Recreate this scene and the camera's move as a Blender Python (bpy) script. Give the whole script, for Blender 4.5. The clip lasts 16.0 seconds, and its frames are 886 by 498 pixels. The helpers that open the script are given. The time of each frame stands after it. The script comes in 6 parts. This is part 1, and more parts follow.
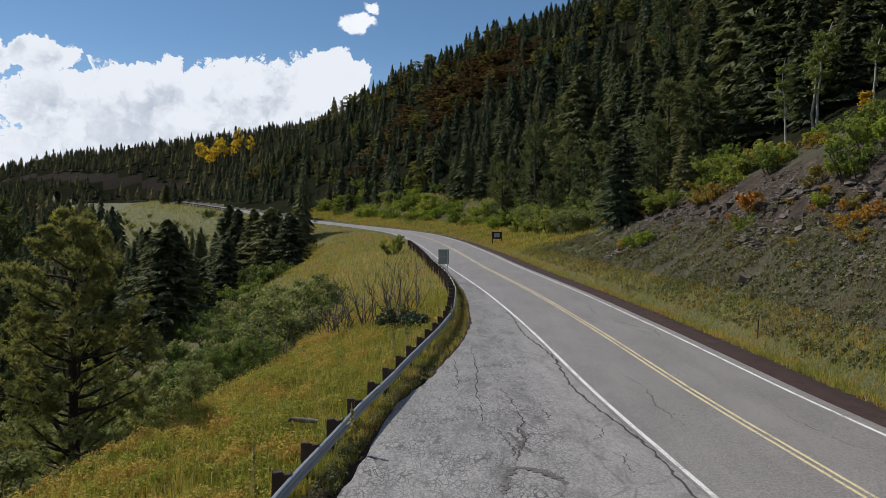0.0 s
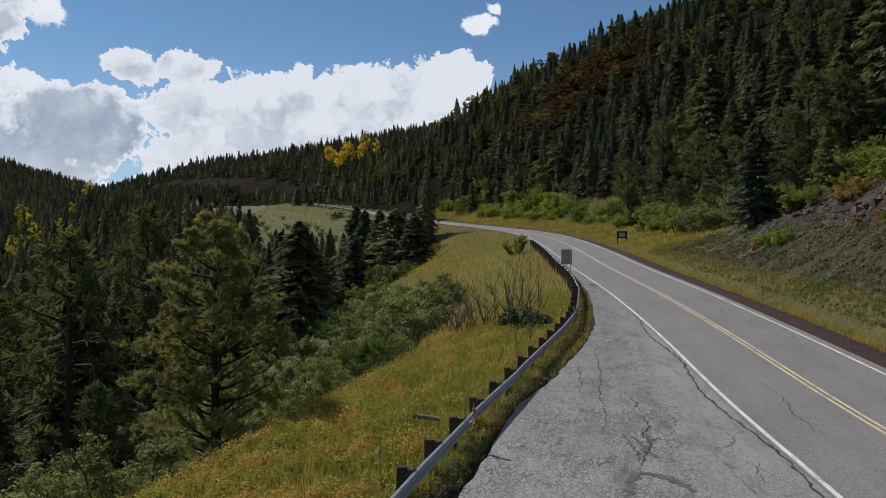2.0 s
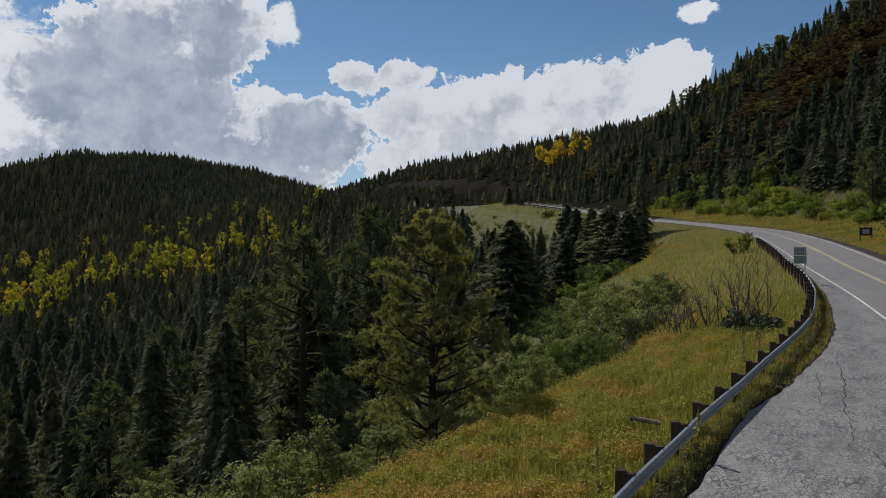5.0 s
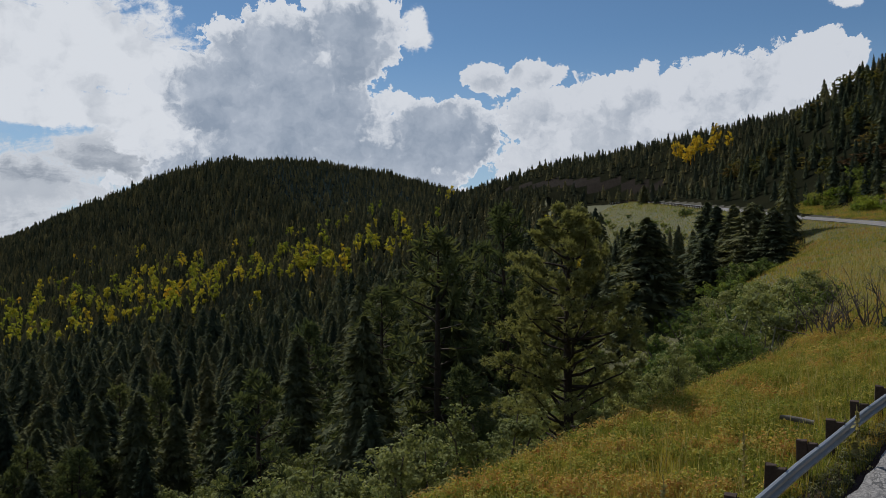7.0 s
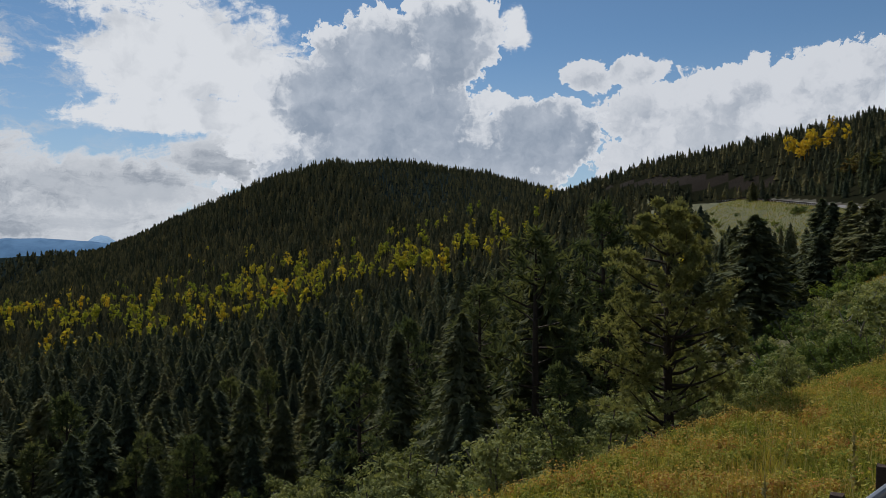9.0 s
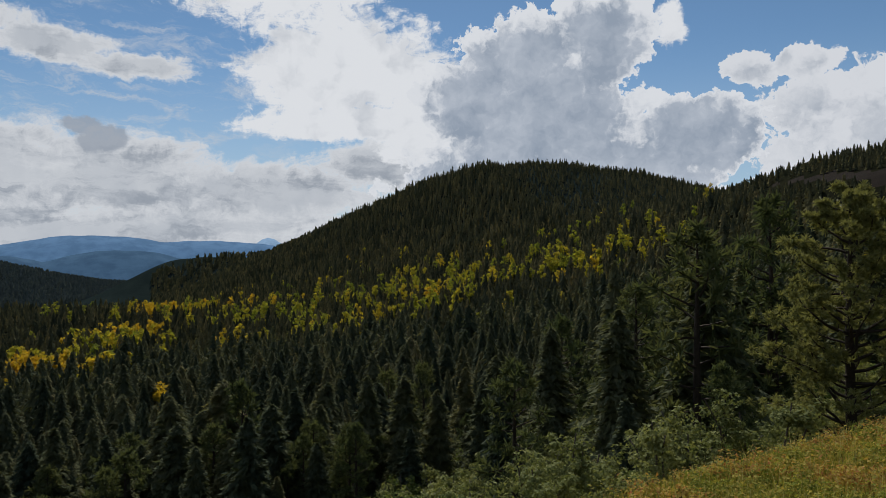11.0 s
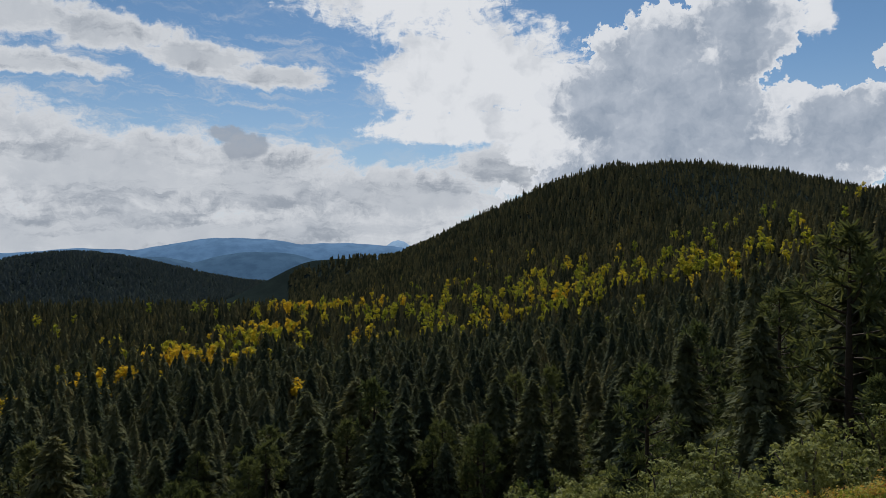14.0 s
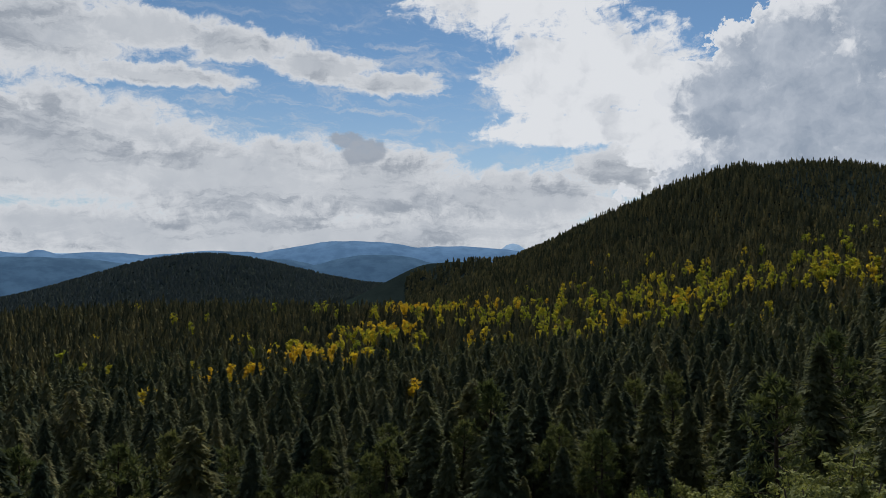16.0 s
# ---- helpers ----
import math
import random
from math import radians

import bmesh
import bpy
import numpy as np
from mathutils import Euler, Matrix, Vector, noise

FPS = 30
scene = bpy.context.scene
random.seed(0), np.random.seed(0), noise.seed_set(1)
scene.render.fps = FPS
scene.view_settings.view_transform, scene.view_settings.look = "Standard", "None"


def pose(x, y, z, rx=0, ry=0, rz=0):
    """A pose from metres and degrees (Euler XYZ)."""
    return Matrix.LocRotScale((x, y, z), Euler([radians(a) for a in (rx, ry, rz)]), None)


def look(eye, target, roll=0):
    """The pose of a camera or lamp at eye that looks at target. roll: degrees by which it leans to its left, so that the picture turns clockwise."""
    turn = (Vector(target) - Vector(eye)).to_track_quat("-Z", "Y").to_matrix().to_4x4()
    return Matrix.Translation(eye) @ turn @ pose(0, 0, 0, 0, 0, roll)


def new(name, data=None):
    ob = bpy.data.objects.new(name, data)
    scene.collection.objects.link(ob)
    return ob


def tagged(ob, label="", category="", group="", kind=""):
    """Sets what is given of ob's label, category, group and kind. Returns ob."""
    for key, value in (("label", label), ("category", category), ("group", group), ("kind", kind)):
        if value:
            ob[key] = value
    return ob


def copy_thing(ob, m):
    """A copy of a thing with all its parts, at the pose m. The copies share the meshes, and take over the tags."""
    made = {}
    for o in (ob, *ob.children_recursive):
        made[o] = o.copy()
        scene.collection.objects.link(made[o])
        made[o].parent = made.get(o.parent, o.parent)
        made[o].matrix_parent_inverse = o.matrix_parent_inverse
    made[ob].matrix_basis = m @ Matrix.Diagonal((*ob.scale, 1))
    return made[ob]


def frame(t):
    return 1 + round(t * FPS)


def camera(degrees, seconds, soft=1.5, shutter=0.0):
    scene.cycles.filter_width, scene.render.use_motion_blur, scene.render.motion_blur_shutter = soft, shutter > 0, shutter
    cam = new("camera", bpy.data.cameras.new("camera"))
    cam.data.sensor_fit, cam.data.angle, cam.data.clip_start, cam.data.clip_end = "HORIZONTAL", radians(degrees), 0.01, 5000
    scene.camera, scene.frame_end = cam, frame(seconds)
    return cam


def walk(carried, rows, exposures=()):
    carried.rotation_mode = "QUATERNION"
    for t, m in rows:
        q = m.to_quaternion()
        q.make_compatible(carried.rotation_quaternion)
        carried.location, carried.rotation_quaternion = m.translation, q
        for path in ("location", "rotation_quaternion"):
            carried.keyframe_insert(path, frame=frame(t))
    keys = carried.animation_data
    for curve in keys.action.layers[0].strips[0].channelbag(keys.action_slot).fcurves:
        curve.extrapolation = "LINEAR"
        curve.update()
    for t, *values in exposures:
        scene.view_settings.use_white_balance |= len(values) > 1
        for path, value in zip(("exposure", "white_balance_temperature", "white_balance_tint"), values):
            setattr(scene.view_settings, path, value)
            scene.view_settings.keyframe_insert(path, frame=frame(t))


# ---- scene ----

# ------------------------------------------------------------ camera and walk
cam = camera(60.11, 16.0, soft=0.65)
PATH = [
    (0.0, 0.00, 0.00, 6.00, 0.00, 0.07, 0.02), (0.5, -0.05, -0.03, 5.98, 1.99, 0.09, 0.05),
    (1.0, -0.08, -0.06, 5.95, 4.14, 0.12, 0.05), (1.5, -0.04, -0.09, 5.98, 6.24, 0.11, 0.06),
    (2.0, 0.04, -0.11, 6.02, 9.16, 0.07, 0.13), (2.5, 0.11, -0.09, 6.08, 12.25, 0.05, 0.13),
    (3.0, 0.14, 0.06, 6.09, 15.23, 0.04, 0.11), (3.5, 0.07, 0.17, 6.05, 17.65, 0.03, 0.09),
    (4.0, -0.02, 0.17, 6.01, 19.98, 0.04, 0.10), (6.5, -0.23, -0.08, 5.72, 32.27, 0.07, 0.10),
    (7.0, -0.18, -0.16, 5.64, 34.57, 0.12, 0.13), (7.5, -0.07, -0.19, 5.56, 36.13, 0.16, 0.13),
    (8.0, 0.04, -0.21, 5.53, 37.87, 0.15, 0.13), (10.5, -0.02, -0.54, 5.17, 50.02, 0.26, 0.15),
    (11.0, -0.04, -0.65, 4.99, 53.15, 0.32, 0.11), (11.5, -0.02, -0.66, 4.91, 55.16, 0.37, 0.05),
    (12.0, -0.03, -0.59, 4.92, 56.04, 0.40, 0.06), (12.5, -0.03, -0.51, 4.92, 56.66, 0.42, 0.02),
    (13.0, -0.04, -0.47, 4.95, 57.58, 0.45, -0.03), (13.5, -0.08, -0.55, 5.00, 59.82, 0.45, -0.07),
    (14.0, -0.11, -0.75, 4.98, 62.64, 0.50, -0.13), (14.5, -0.10, -0.99, 4.95, 65.76, 0.53, -0.20),
    (15.0, -0.03, -1.21, 4.92, 68.23, 0.59, -0.24), (15.5, 0.09, -1.27, 4.92, 69.89, 0.65, -0.32),
    (16.0, 0.24, -1.14, 4.95, 71.20, 0.71, -0.36),
]
walk(cam, [(t, pose(x, y, z, 90 + p, r, w)) for t, x, y, z, w, p, r in PATH],
     exposures=[(0.0, -0.05, 6100, 10), (2.0, -0.22, 6050, 10), (3.5, -0.34, 6050, 10), (7.0, -0.48, 6050, 10), (11.0, -0.42, 6200, 10), (16.0, -0.39, 6200, 10)])

# ------------------------------------------------------------ world and sun
SUN_AZ, SUN_EL = 60.0, 47.0        # degrees to the left of +y, and above the horizon


def nd(tree, kind, **values):
    """A node with its settings; keys that start with i set an inlet by number."""
    n = tree.nodes.new(kind)
    for key, value in values.items():
        if key[0] == "i" and key[1:].isdigit():
            slot = n.inputs[int(key[1:])]
            if isinstance(value, bpy.types.NodeSocket):
                tree.links.new(value, slot)
            else:
                slot.default_value = value
        elif key == "operation":
            n.operation = value
        elif key == "data_type":
            n.data_type = value
        elif key == "blend_type":
            n.blend_type = value
        elif key == "clamp":
            n.use_clamp = value
    return n


def mth(tree, op, a, b=0.0, c=0.0, clamp=False):
    return nd(tree, "ShaderNodeMath", operation=op, i0=a, i1=b, i2=c, clamp=clamp).outputs[0]


def vmt(tree, op, a, b=(0, 0, 0)):
    n = nd(tree, "ShaderNodeVectorMath", operation=op, i0=a, i1=b)
    return n.outputs["Value"] if op in ("LENGTH", "DOT_PRODUCT", "DISTANCE") else n.outputs[0]


def mixc(tree, fac, a, b, blend="MIX"):
    n = tree.nodes.new("ShaderNodeMix")
    n.data_type, n.blend_type = "RGBA", blend
    for slot, value in ((n.inputs[0], fac), (n.inputs[6], a), (n.inputs[7], b)):
        if isinstance(value, bpy.types.NodeSocket):
            tree.links.new(value, slot)
        else:
            slot.default_value = value if not isinstance(value, tuple) else (*value, 1)[:4]
    return n.outputs[2]


def noise_tex(tree, vec, scale, detail=5.0, rough=0.55, distort=0.0):
    n = tree.nodes.new("ShaderNodeTexNoise")
    tree.links.new(vec, n.inputs["Vector"])
    for key, value in (("Scale", scale), ("Detail", detail), ("Roughness", rough), ("Distortion", distort)):
        n.inputs[key].default_value = value
    return n


def span(tree, x, lo, hi, a=0.0, b=1.0):
    n = tree.nodes.new("ShaderNodeMapRange")
    n.interpolation_type = "SMOOTHSTEP"
    tree.links.new(x, n.inputs[0])
    for i, v in enumerate((lo, hi, a, b)):
        n.inputs[i + 1].default_value = v
    return n.outputs[0]


world = bpy.data.worlds.new("sky")
scene.world = world
world.use_nodes = True
wt = world.node_tree
wt.nodes.clear()
sky = wt.nodes.new("ShaderNodeTexSky")
sky.sky_type, sky.sun_disc = "NISHITA", False
sky.sun_elevation, sky.sun_rotation = radians(SUN_EL), radians(-SUN_AZ)
sky.altitude, sky.air_density, sky.dust_density, sky.ozone_density = 2600, 1.0, 0.6, 2.0
co = wt.nodes.new("ShaderNodeTexCoord").outputs["Generated"]
sep = wt.nodes.new("ShaderNodeSeparateXYZ")
wt.links.new(co, sep.inputs[0])
az = mth(wt, "MULTIPLY", mth(wt, "ARCTAN2", mth(wt, "MULTIPLY", sep.outputs[0], -1.0), sep.outputs[1]), 57.2958)
el = mth(wt, "MULTIPLY", mth(wt, "ARCSINE", sep.outputs[2]), 57.2958)
cmb = nd(wt, "ShaderNodeCombineXYZ", i0=az, i1=el, i2=0.0).outputs[0]
# billows: the cloud plan is bent by two sizes of noise
bend_a = vmt(wt, "MULTIPLY", vmt(wt, "SUBTRACT", noise_tex(wt, cmb, 0.16, 6, 0.62).outputs["Color"], (0.5, 0.5, 0.5)), (7.5, 5.5, 0))
bend_b = vmt(wt, "MULTIPLY", vmt(wt, "SUBTRACT", noise_tex(wt, cmb, 0.7, 5, 0.6).outputs["Color"], (0.5, 0.5, 0.5)), (1.6, 1.4, 0))


def clouds(vec, blobs):
    """The largest of soft ellipses (azimuth, elevation, half width, half height, in degrees)."""
    total = None
    for a, e, ra, re in blobs:
        q = vmt(wt, "MULTIPLY", vmt(wt, "SUBTRACT", vec, (a, e, 0)), (1 / ra, 1 / re, 0))
        v = mth(wt, "SUBTRACT", 1.0, vmt(wt, "LENGTH", q))
        total = v if total is None else mth(wt, "SMOOTH_MAX", total, v, 0.12)
    return total


TOWER = [(45.5, 10.0, 8.0, 5.0), (41.6, 15.2, 4.0, 4.6), (46.8, 13.6, 5.4, 3.8), (50.8, 11.0, 4.4, 3.2), (34.5, 8.4, 5.0, 3.0), (44.0, 5.5, 12.0, 4.0)]
BAND = [(23.0, 9.6, 8.5, 2.9), (12.5, 11.2, 7.5, 2.6), (9.0, 12.6, 3.6, 1.9), (17.0, 7.2, 16.0, 3.0), (27.6, 12.9, 2.4, 1.1), (31.3, 12.6, 2.2, 1.1)]
VEIL = [(60.5, 13.6, 8.2, 5.0), (66.5, 21.5, 11.0, 5.2), (60.0, 9.6, 9.0, 1.5), (54.5, 9.5, 4.0, 3.5), (36.5, 16.0, 1.2, 1.6), (6.4, 16.5, 1.5, 0.75), (5.2, 17.6, 0.8, 0.55), (2.4, 19.4, 1.6, 0.5)]
SHEET = [(101.0, 15.2, 9.0, 3.6), (93.0, 15.6, 6.0, 1.7), (86.5, 14.9, 5.0, 1.3), (80.5, 13.8, 5.0, 1.1), (75.0, 12.9, 4.0, 1.0), (92.0, 12.5, 7.0, 0.8), (99.0, 7.5, 12.0, 4.2), (86.0, 5.6, 11.0, 3.6), (76.0, 5.2, 8.0, 3.3),
         (66.0, 4.6, 9.0, 2.4), (84.0, 1.6, 34.0, 2.2), (58.0, 6.4, 5.0, 1.8), (104.0, 22.0, 14.0, 3.0), (120.0, 14.0, 16.0, 9.0)]


def heads(vec):
    """Rounded cloud heads in five sizes, as a height field."""
    total = None
    for scale, gain in ((0.20, 0.42), (0.48, 0.34), (1.2, 0.20), (2.7, 0.11), (6.0, 0.055)):
        v = wt.nodes.new("ShaderNodeTexVoronoi")
        v.voronoi_dimensions, v.feature = "2D", "SMOOTH_F1"
        v.inputs["Scale"].default_value, v.inputs["Smoothness"].default_value = scale, 0.5
        wt.links.new(vec, v.inputs["Vector"])
        h = mth(wt, "MULTIPLY", mth(wt, "SUBTRACT", 0.45, v.outputs["Distance"]), gain)
        total = h if total is None else mth(wt, "ADD", total, h)
    return total


bent = vmt(wt, "ADD", cmb, bend_b)
lumps = heads(bent)
sunny = mth(wt, "SUBTRACT", lumps, heads(vmt(wt, "ADD", bent, (0.75, 1.0, 0.0))))
wisp = mth(wt, "MULTIPLY", mth(wt, "SUBTRACT", noise_tex(wt, cmb, 1.5, 9, 0.70).outputs[0], 0.5), 0.34)
edge = mth(wt, "ADD", mth(wt, "MULTIPLY", lumps, 0.9), wisp)
soft_bend = vmt(wt, "ADD", vmt(wt, "ADD", cmb, vmt(wt, "MULTIPLY", bend_a, (0.28, 0.28, 0))), bend_b)
body_t, body_b = clouds(soft_bend, TOWER), clouds(soft_bend, BAND)
crisp = mth(wt, "SUBTRACT", noise_tex(wt, bent, 0.9, 9, 0.68, 0.5).outputs[0], 0.5)
d_tower, d_band = mth(wt, "ADD", body_t, mth(wt, "ADD", edge, mth(wt, "MULTIPLY", crisp, 0.25))), mth(wt, "ADD", body_b, mth(wt, "ADD", edge, mth(wt, "MULTIPLY", crisp, 0.75)))
streak = noise_tex(wt, vmt(wt, "MULTIPLY", cmb, (0.35, 1.0, 1)), 0.42, 8, 0.68, 0.6).outputs[0]
frayed = mth(wt, "ADD", mth(wt, "MULTIPLY", mth(wt, "SUBTRACT", streak, 0.5), 1.5), mth(wt, "MULTIPLY", crisp, 0.9))
d_veil = mth(wt, "ADD", clouds(soft_bend, VEIL), frayed)
d_sheet = mth(wt, "ADD", clouds(soft_bend, SHEET), mth(wt, "ADD", mth(wt, "MULTIPLY", mth(wt, "SUBTRACT", streak, 0.5), 1.3), mth(wt, "MULTIPLY", crisp, 0.85)))
# the rest of the sky, out of view: scattered fair-weather cloud
far_n = noise_tex(wt, co, 2.6, 7, 0.6).outputs[0]
outside = mth(wt, "MAXIMUM", span(wt, az, -40, -60), span(wt, az, 125, 150))
outside = mth(wt, "MAXIMUM", outside, span(wt, el, 27, 36))
m_far = mth(wt, "MULTIPLY", span(wt, far_n, 0.5, 0.62), outside)
m_tower, m_band = span(wt, d_tower, 0.0, 0.05), span(wt, d_band, 0.0, 0.07)
m_veil, m_sheet = span(wt, d_veil, -0.06, 0.26), span(wt, d_sheet, -0.12, 0.26)
lump = noise_tex(wt, vmt(wt, "ADD", cmb, bend_b), 0.30, 6, 0.55, 0.2).outputs[0]
# white rims and tops, grey thicker hearts and bases
inner = mth(wt, "ADD", mth(wt, "MULTIPLY", body_t, 0.8), mth(wt, "ADD", mth(wt, "MULTIPLY", el, -0.035), mth(wt, "MULTIPLY", mth(wt, "SUBTRACT", lump, 0.5), 0.8)))
inner = mth(wt, "SUBTRACT", mth(wt, "ADD", inner, mth(wt, "MULTIPLY", crisp, 0.35)), mth(wt, "MULTIPLY", sunny, 1.1))
core_t = mth(wt, "MULTIPLY", span(wt, d_tower, 0.03, 0.26), span(wt, inner, -0.62, -0.10))
relief = mth(wt, "ADD", mth(wt, "ADD", 0.40, mth(wt, "MULTIPLY", sunny, 1.1)), mth(wt, "ADD", mth(wt, "MULTIPLY", crisp, 0.30), mth(wt, "MULTIPLY", mth(wt, "SUBTRACT", lump, 0.5), 1.5)), clamp=True)
base_b = mth(wt, "ADD", mth(wt, "ADD", mth(wt, "MULTIPLY", lump, 1.0), mth(wt, "MULTIPLY", el, -0.03)), mth(wt, "MULTIPLY", sunny, -0.55))
core_b = mth(wt, "MULTIPLY", span(wt, d_band, 0.08, 0.45), span(wt, base_b, 0.08, 0.42))
layer = noise_tex(wt, vmt(wt, "MULTIPLY", vmt(wt, "ADD", cmb, bend_b), (0.34, 1.3, 1)), 0.34, 8, 0.66, 0.5).outputs[0]
core_s = mth(wt, "MULTIPLY", span(wt, d_sheet, 0.12, 0.70), span(wt, mth(wt, "ADD", layer, mth(wt, "MULTIPLY", crisp, 0.14)), 0.45, 0.66))
c_tower = mixc(wt, core_t, (0.93, 0.935, 0.945), mixc(wt, relief, (0.38, 0.44, 0.525), (0.66, 0.70, 0.76)))
c_band = mixc(wt, core_b, (0.88, 0.885, 0.90), mixc(wt, relief, (0.52, 0.56, 0.62), (0.76, 0.78, 0.81)))
smooth = mth(wt, "ADD", 0.45, mth(wt, "ADD", mth(wt, "MULTIPLY", mth(wt, "SUBTRACT", lump, 0.5), 1.6), mth(wt, "MULTIPLY", crisp, 0.15)), clamp=True)
c_sheet = mixc(wt, span(wt, d_sheet, 0.05, 0.60), (0.86, 0.865, 0.87), mixc(wt, core_s, mixc(wt, smooth, (0.58, 0.61, 0.65), (0.80, 0.81, 0.82)), (0.41, 0.445, 0.495)))
c_veil = mixc(wt, span(wt, lump, 0.50, 0.75), (0.97, 0.97, 0.97), (0.72, 0.74, 0.77))
blue = vmt(wt, "MULTIPLY", sky.outputs[0], (0.088, 0.099, 0.096))
hazy = mixc(wt, span(wt, el, 16, 0, 0, 0.6), blue, (0.55, 0.64, 0.72))
out = mixc(wt, m_far, hazy, (0.78, 0.79, 0.82))
# thin high wisps over the valley, and one grey puff in front of the sheet
thread = noise_tex(wt, vmt(wt, "MULTIPLY", vmt(wt, "ADD", cmb, bend_b), (0.22, 1.0, 1)), 0.9, 9, 0.70, 0.8).outputs[0]
m_wisp = mth(wt, "MULTIPLY", span(wt, thread, 0.46, 0.72), mth(wt, "MULTIPLY", span(wt, az, 60, 72), span(wt, el, 19, 13, 0.15, 0.75)))
d_puff = mth(wt, "ADD", clouds(soft_bend, [(77.2, 7.9, 2.1, 1.15), (78.6, 8.6, 1.5, 0.8)]), mth(wt, "MULTIPLY", edge, 0.8))
m_puff = mth(wt, "MULTIPLY", span(wt, d_puff, 0.0, 0.35), 0.85)
out = mixc(wt, m_wisp, out, (0.72, 0.745, 0.775))
for m, c in ((m_sheet, c_sheet), (m_puff, (0.42, 0.46, 0.52)), (m_veil, c_veil), (m_band, c_band), (m_tower, c_tower)):
    out = mixc(wt, m, out, c)
bg = nd(wt, "ShaderNodeBackground", i0=out, i1=1.0)
wo = wt.nodes.new("ShaderNodeOutputWorld")
wt.links.new(bg.outputs[0], wo.inputs[0])

sun_data = bpy.data.lights.new("sun", "SUN")
sun_data.energy, sun_data.angle, sun_data.color = 5.0, radians(0.6), (1.0, 0.94, 0.84)
sun = new("sun", sun_data)
sa, se = radians(SUN_AZ), radians(SUN_EL)
SUN_DIR = Vector((-math.sin(sa) * math.cos(se), math.cos(sa) * math.cos(se), math.sin(se)))
sun.matrix_world = look(SUN_DIR * 300, (0, 0, 0))


# ------------------------------------------------------------ materials
def material(name, base, rough=0.85, metal=0.0, spec=0.3):
    m = bpy.data.materials.new(name)
    m.use_nodes = True
    b = m.node_tree.nodes["Principled BSDF"]
    b.inputs["Base Color"].default_value = (*base, 1)
    b.inputs["Roughness"].default_value, b.inputs["Metallic"].default_value = rough, metal
    b.inputs["Specular IOR Level"].default_value = spec
    return m, m.node_tree, b


def bump(t, b, height, strength=0.4, distance=0.02):
    n = t.nodes.new("ShaderNodeBump")
    n.inputs["Strength"].default_value, n.inputs["Distance"].default_value = strength, distance
    t.links.new(height, n.inputs["Height"])
    t.links.new(n.outputs[0], b.inputs["Normal"])


def place(t):
    return t.nodes.new("ShaderNodeNewGeometry").outputs["Position"]


def ramp(t, x, stops):
    n = t.nodes.new("ShaderNodeValToRGB")
    t.links.new(x, n.inputs[0])
    e = n.color_ramp.elements
    while len(e) < len(stops):
        e.new(0.5)
    for k, (p, c) in zip(e, stops):
        k.position, k.color = p, (*c, 1)
    return n.outputs[0]


def mottled(name, stops, scale, fine, rough=0.9, relief=0.5, dist=0.05, spec=0.2):
    """Natural surface: colour by a broad noise mixed with a fine one, with relief."""
    m, t, b = material(name, stops[0][1], rough, spec=spec)
    p = place(t)
    a, f = noise_tex(t, p, scale, 5, 0.6).outputs[0], noise_tex(t, p, fine, 6, 0.65).outputs[0]
    x = mth(t, "ADD", mth(t, "MULTIPLY", a, 0.55), mth(t, "MULTIPLY", f, 0.45))
    t.links.new(ramp(t, x, stops), b.inputs["Base Color"])
    bump(t, b, f, relief, dist)
    return m


def leafy(name, stops, shine=0.15, through_light=0.35, rough=0.6, attr=False, own=0.38):
    """Foliage: colour differs from tree to tree and from leaf to leaf; some light passes through."""
    m, t, b = material(name, stops[0][1], rough, spec=shine)
    geo = t.nodes.new("ShaderNodeNewGeometry")
    if attr:
        who = t.nodes.new("ShaderNodeAttribute")
        who.attribute_name = "tint"
        who = who.outputs["Fac"]
    else:
        who = t.nodes.new("ShaderNodeObjectInfo").outputs["Random"]
    x = mth(t, "ADD", mth(t, "MULTIPLY", who, 1.0 - own), mth(t, "MULTIPLY", geo.outputs["Random Per Island"], own))
    col = ramp(t, x, stops)
    t.links.new(col, b.inputs["Base Color"])
    tr = t.nodes.new("ShaderNodeBsdfTranslucent")
    t.links.new(mixc(t, 1.0, col, (1.0, 0.95, 0.55), "MULTIPLY"), tr.inputs[0])
    mx = t.nodes.new("ShaderNodeMixShader")
    mx.inputs[0].default_value = through_light
    outn = t.nodes["Material Output"]
    t.links.new(b.outputs[0], mx.inputs[1])
    t.links.new(tr.outputs[0], mx.inputs[2])
    t.links.new(mx.outputs[0], outn.inputs[0])
    return m


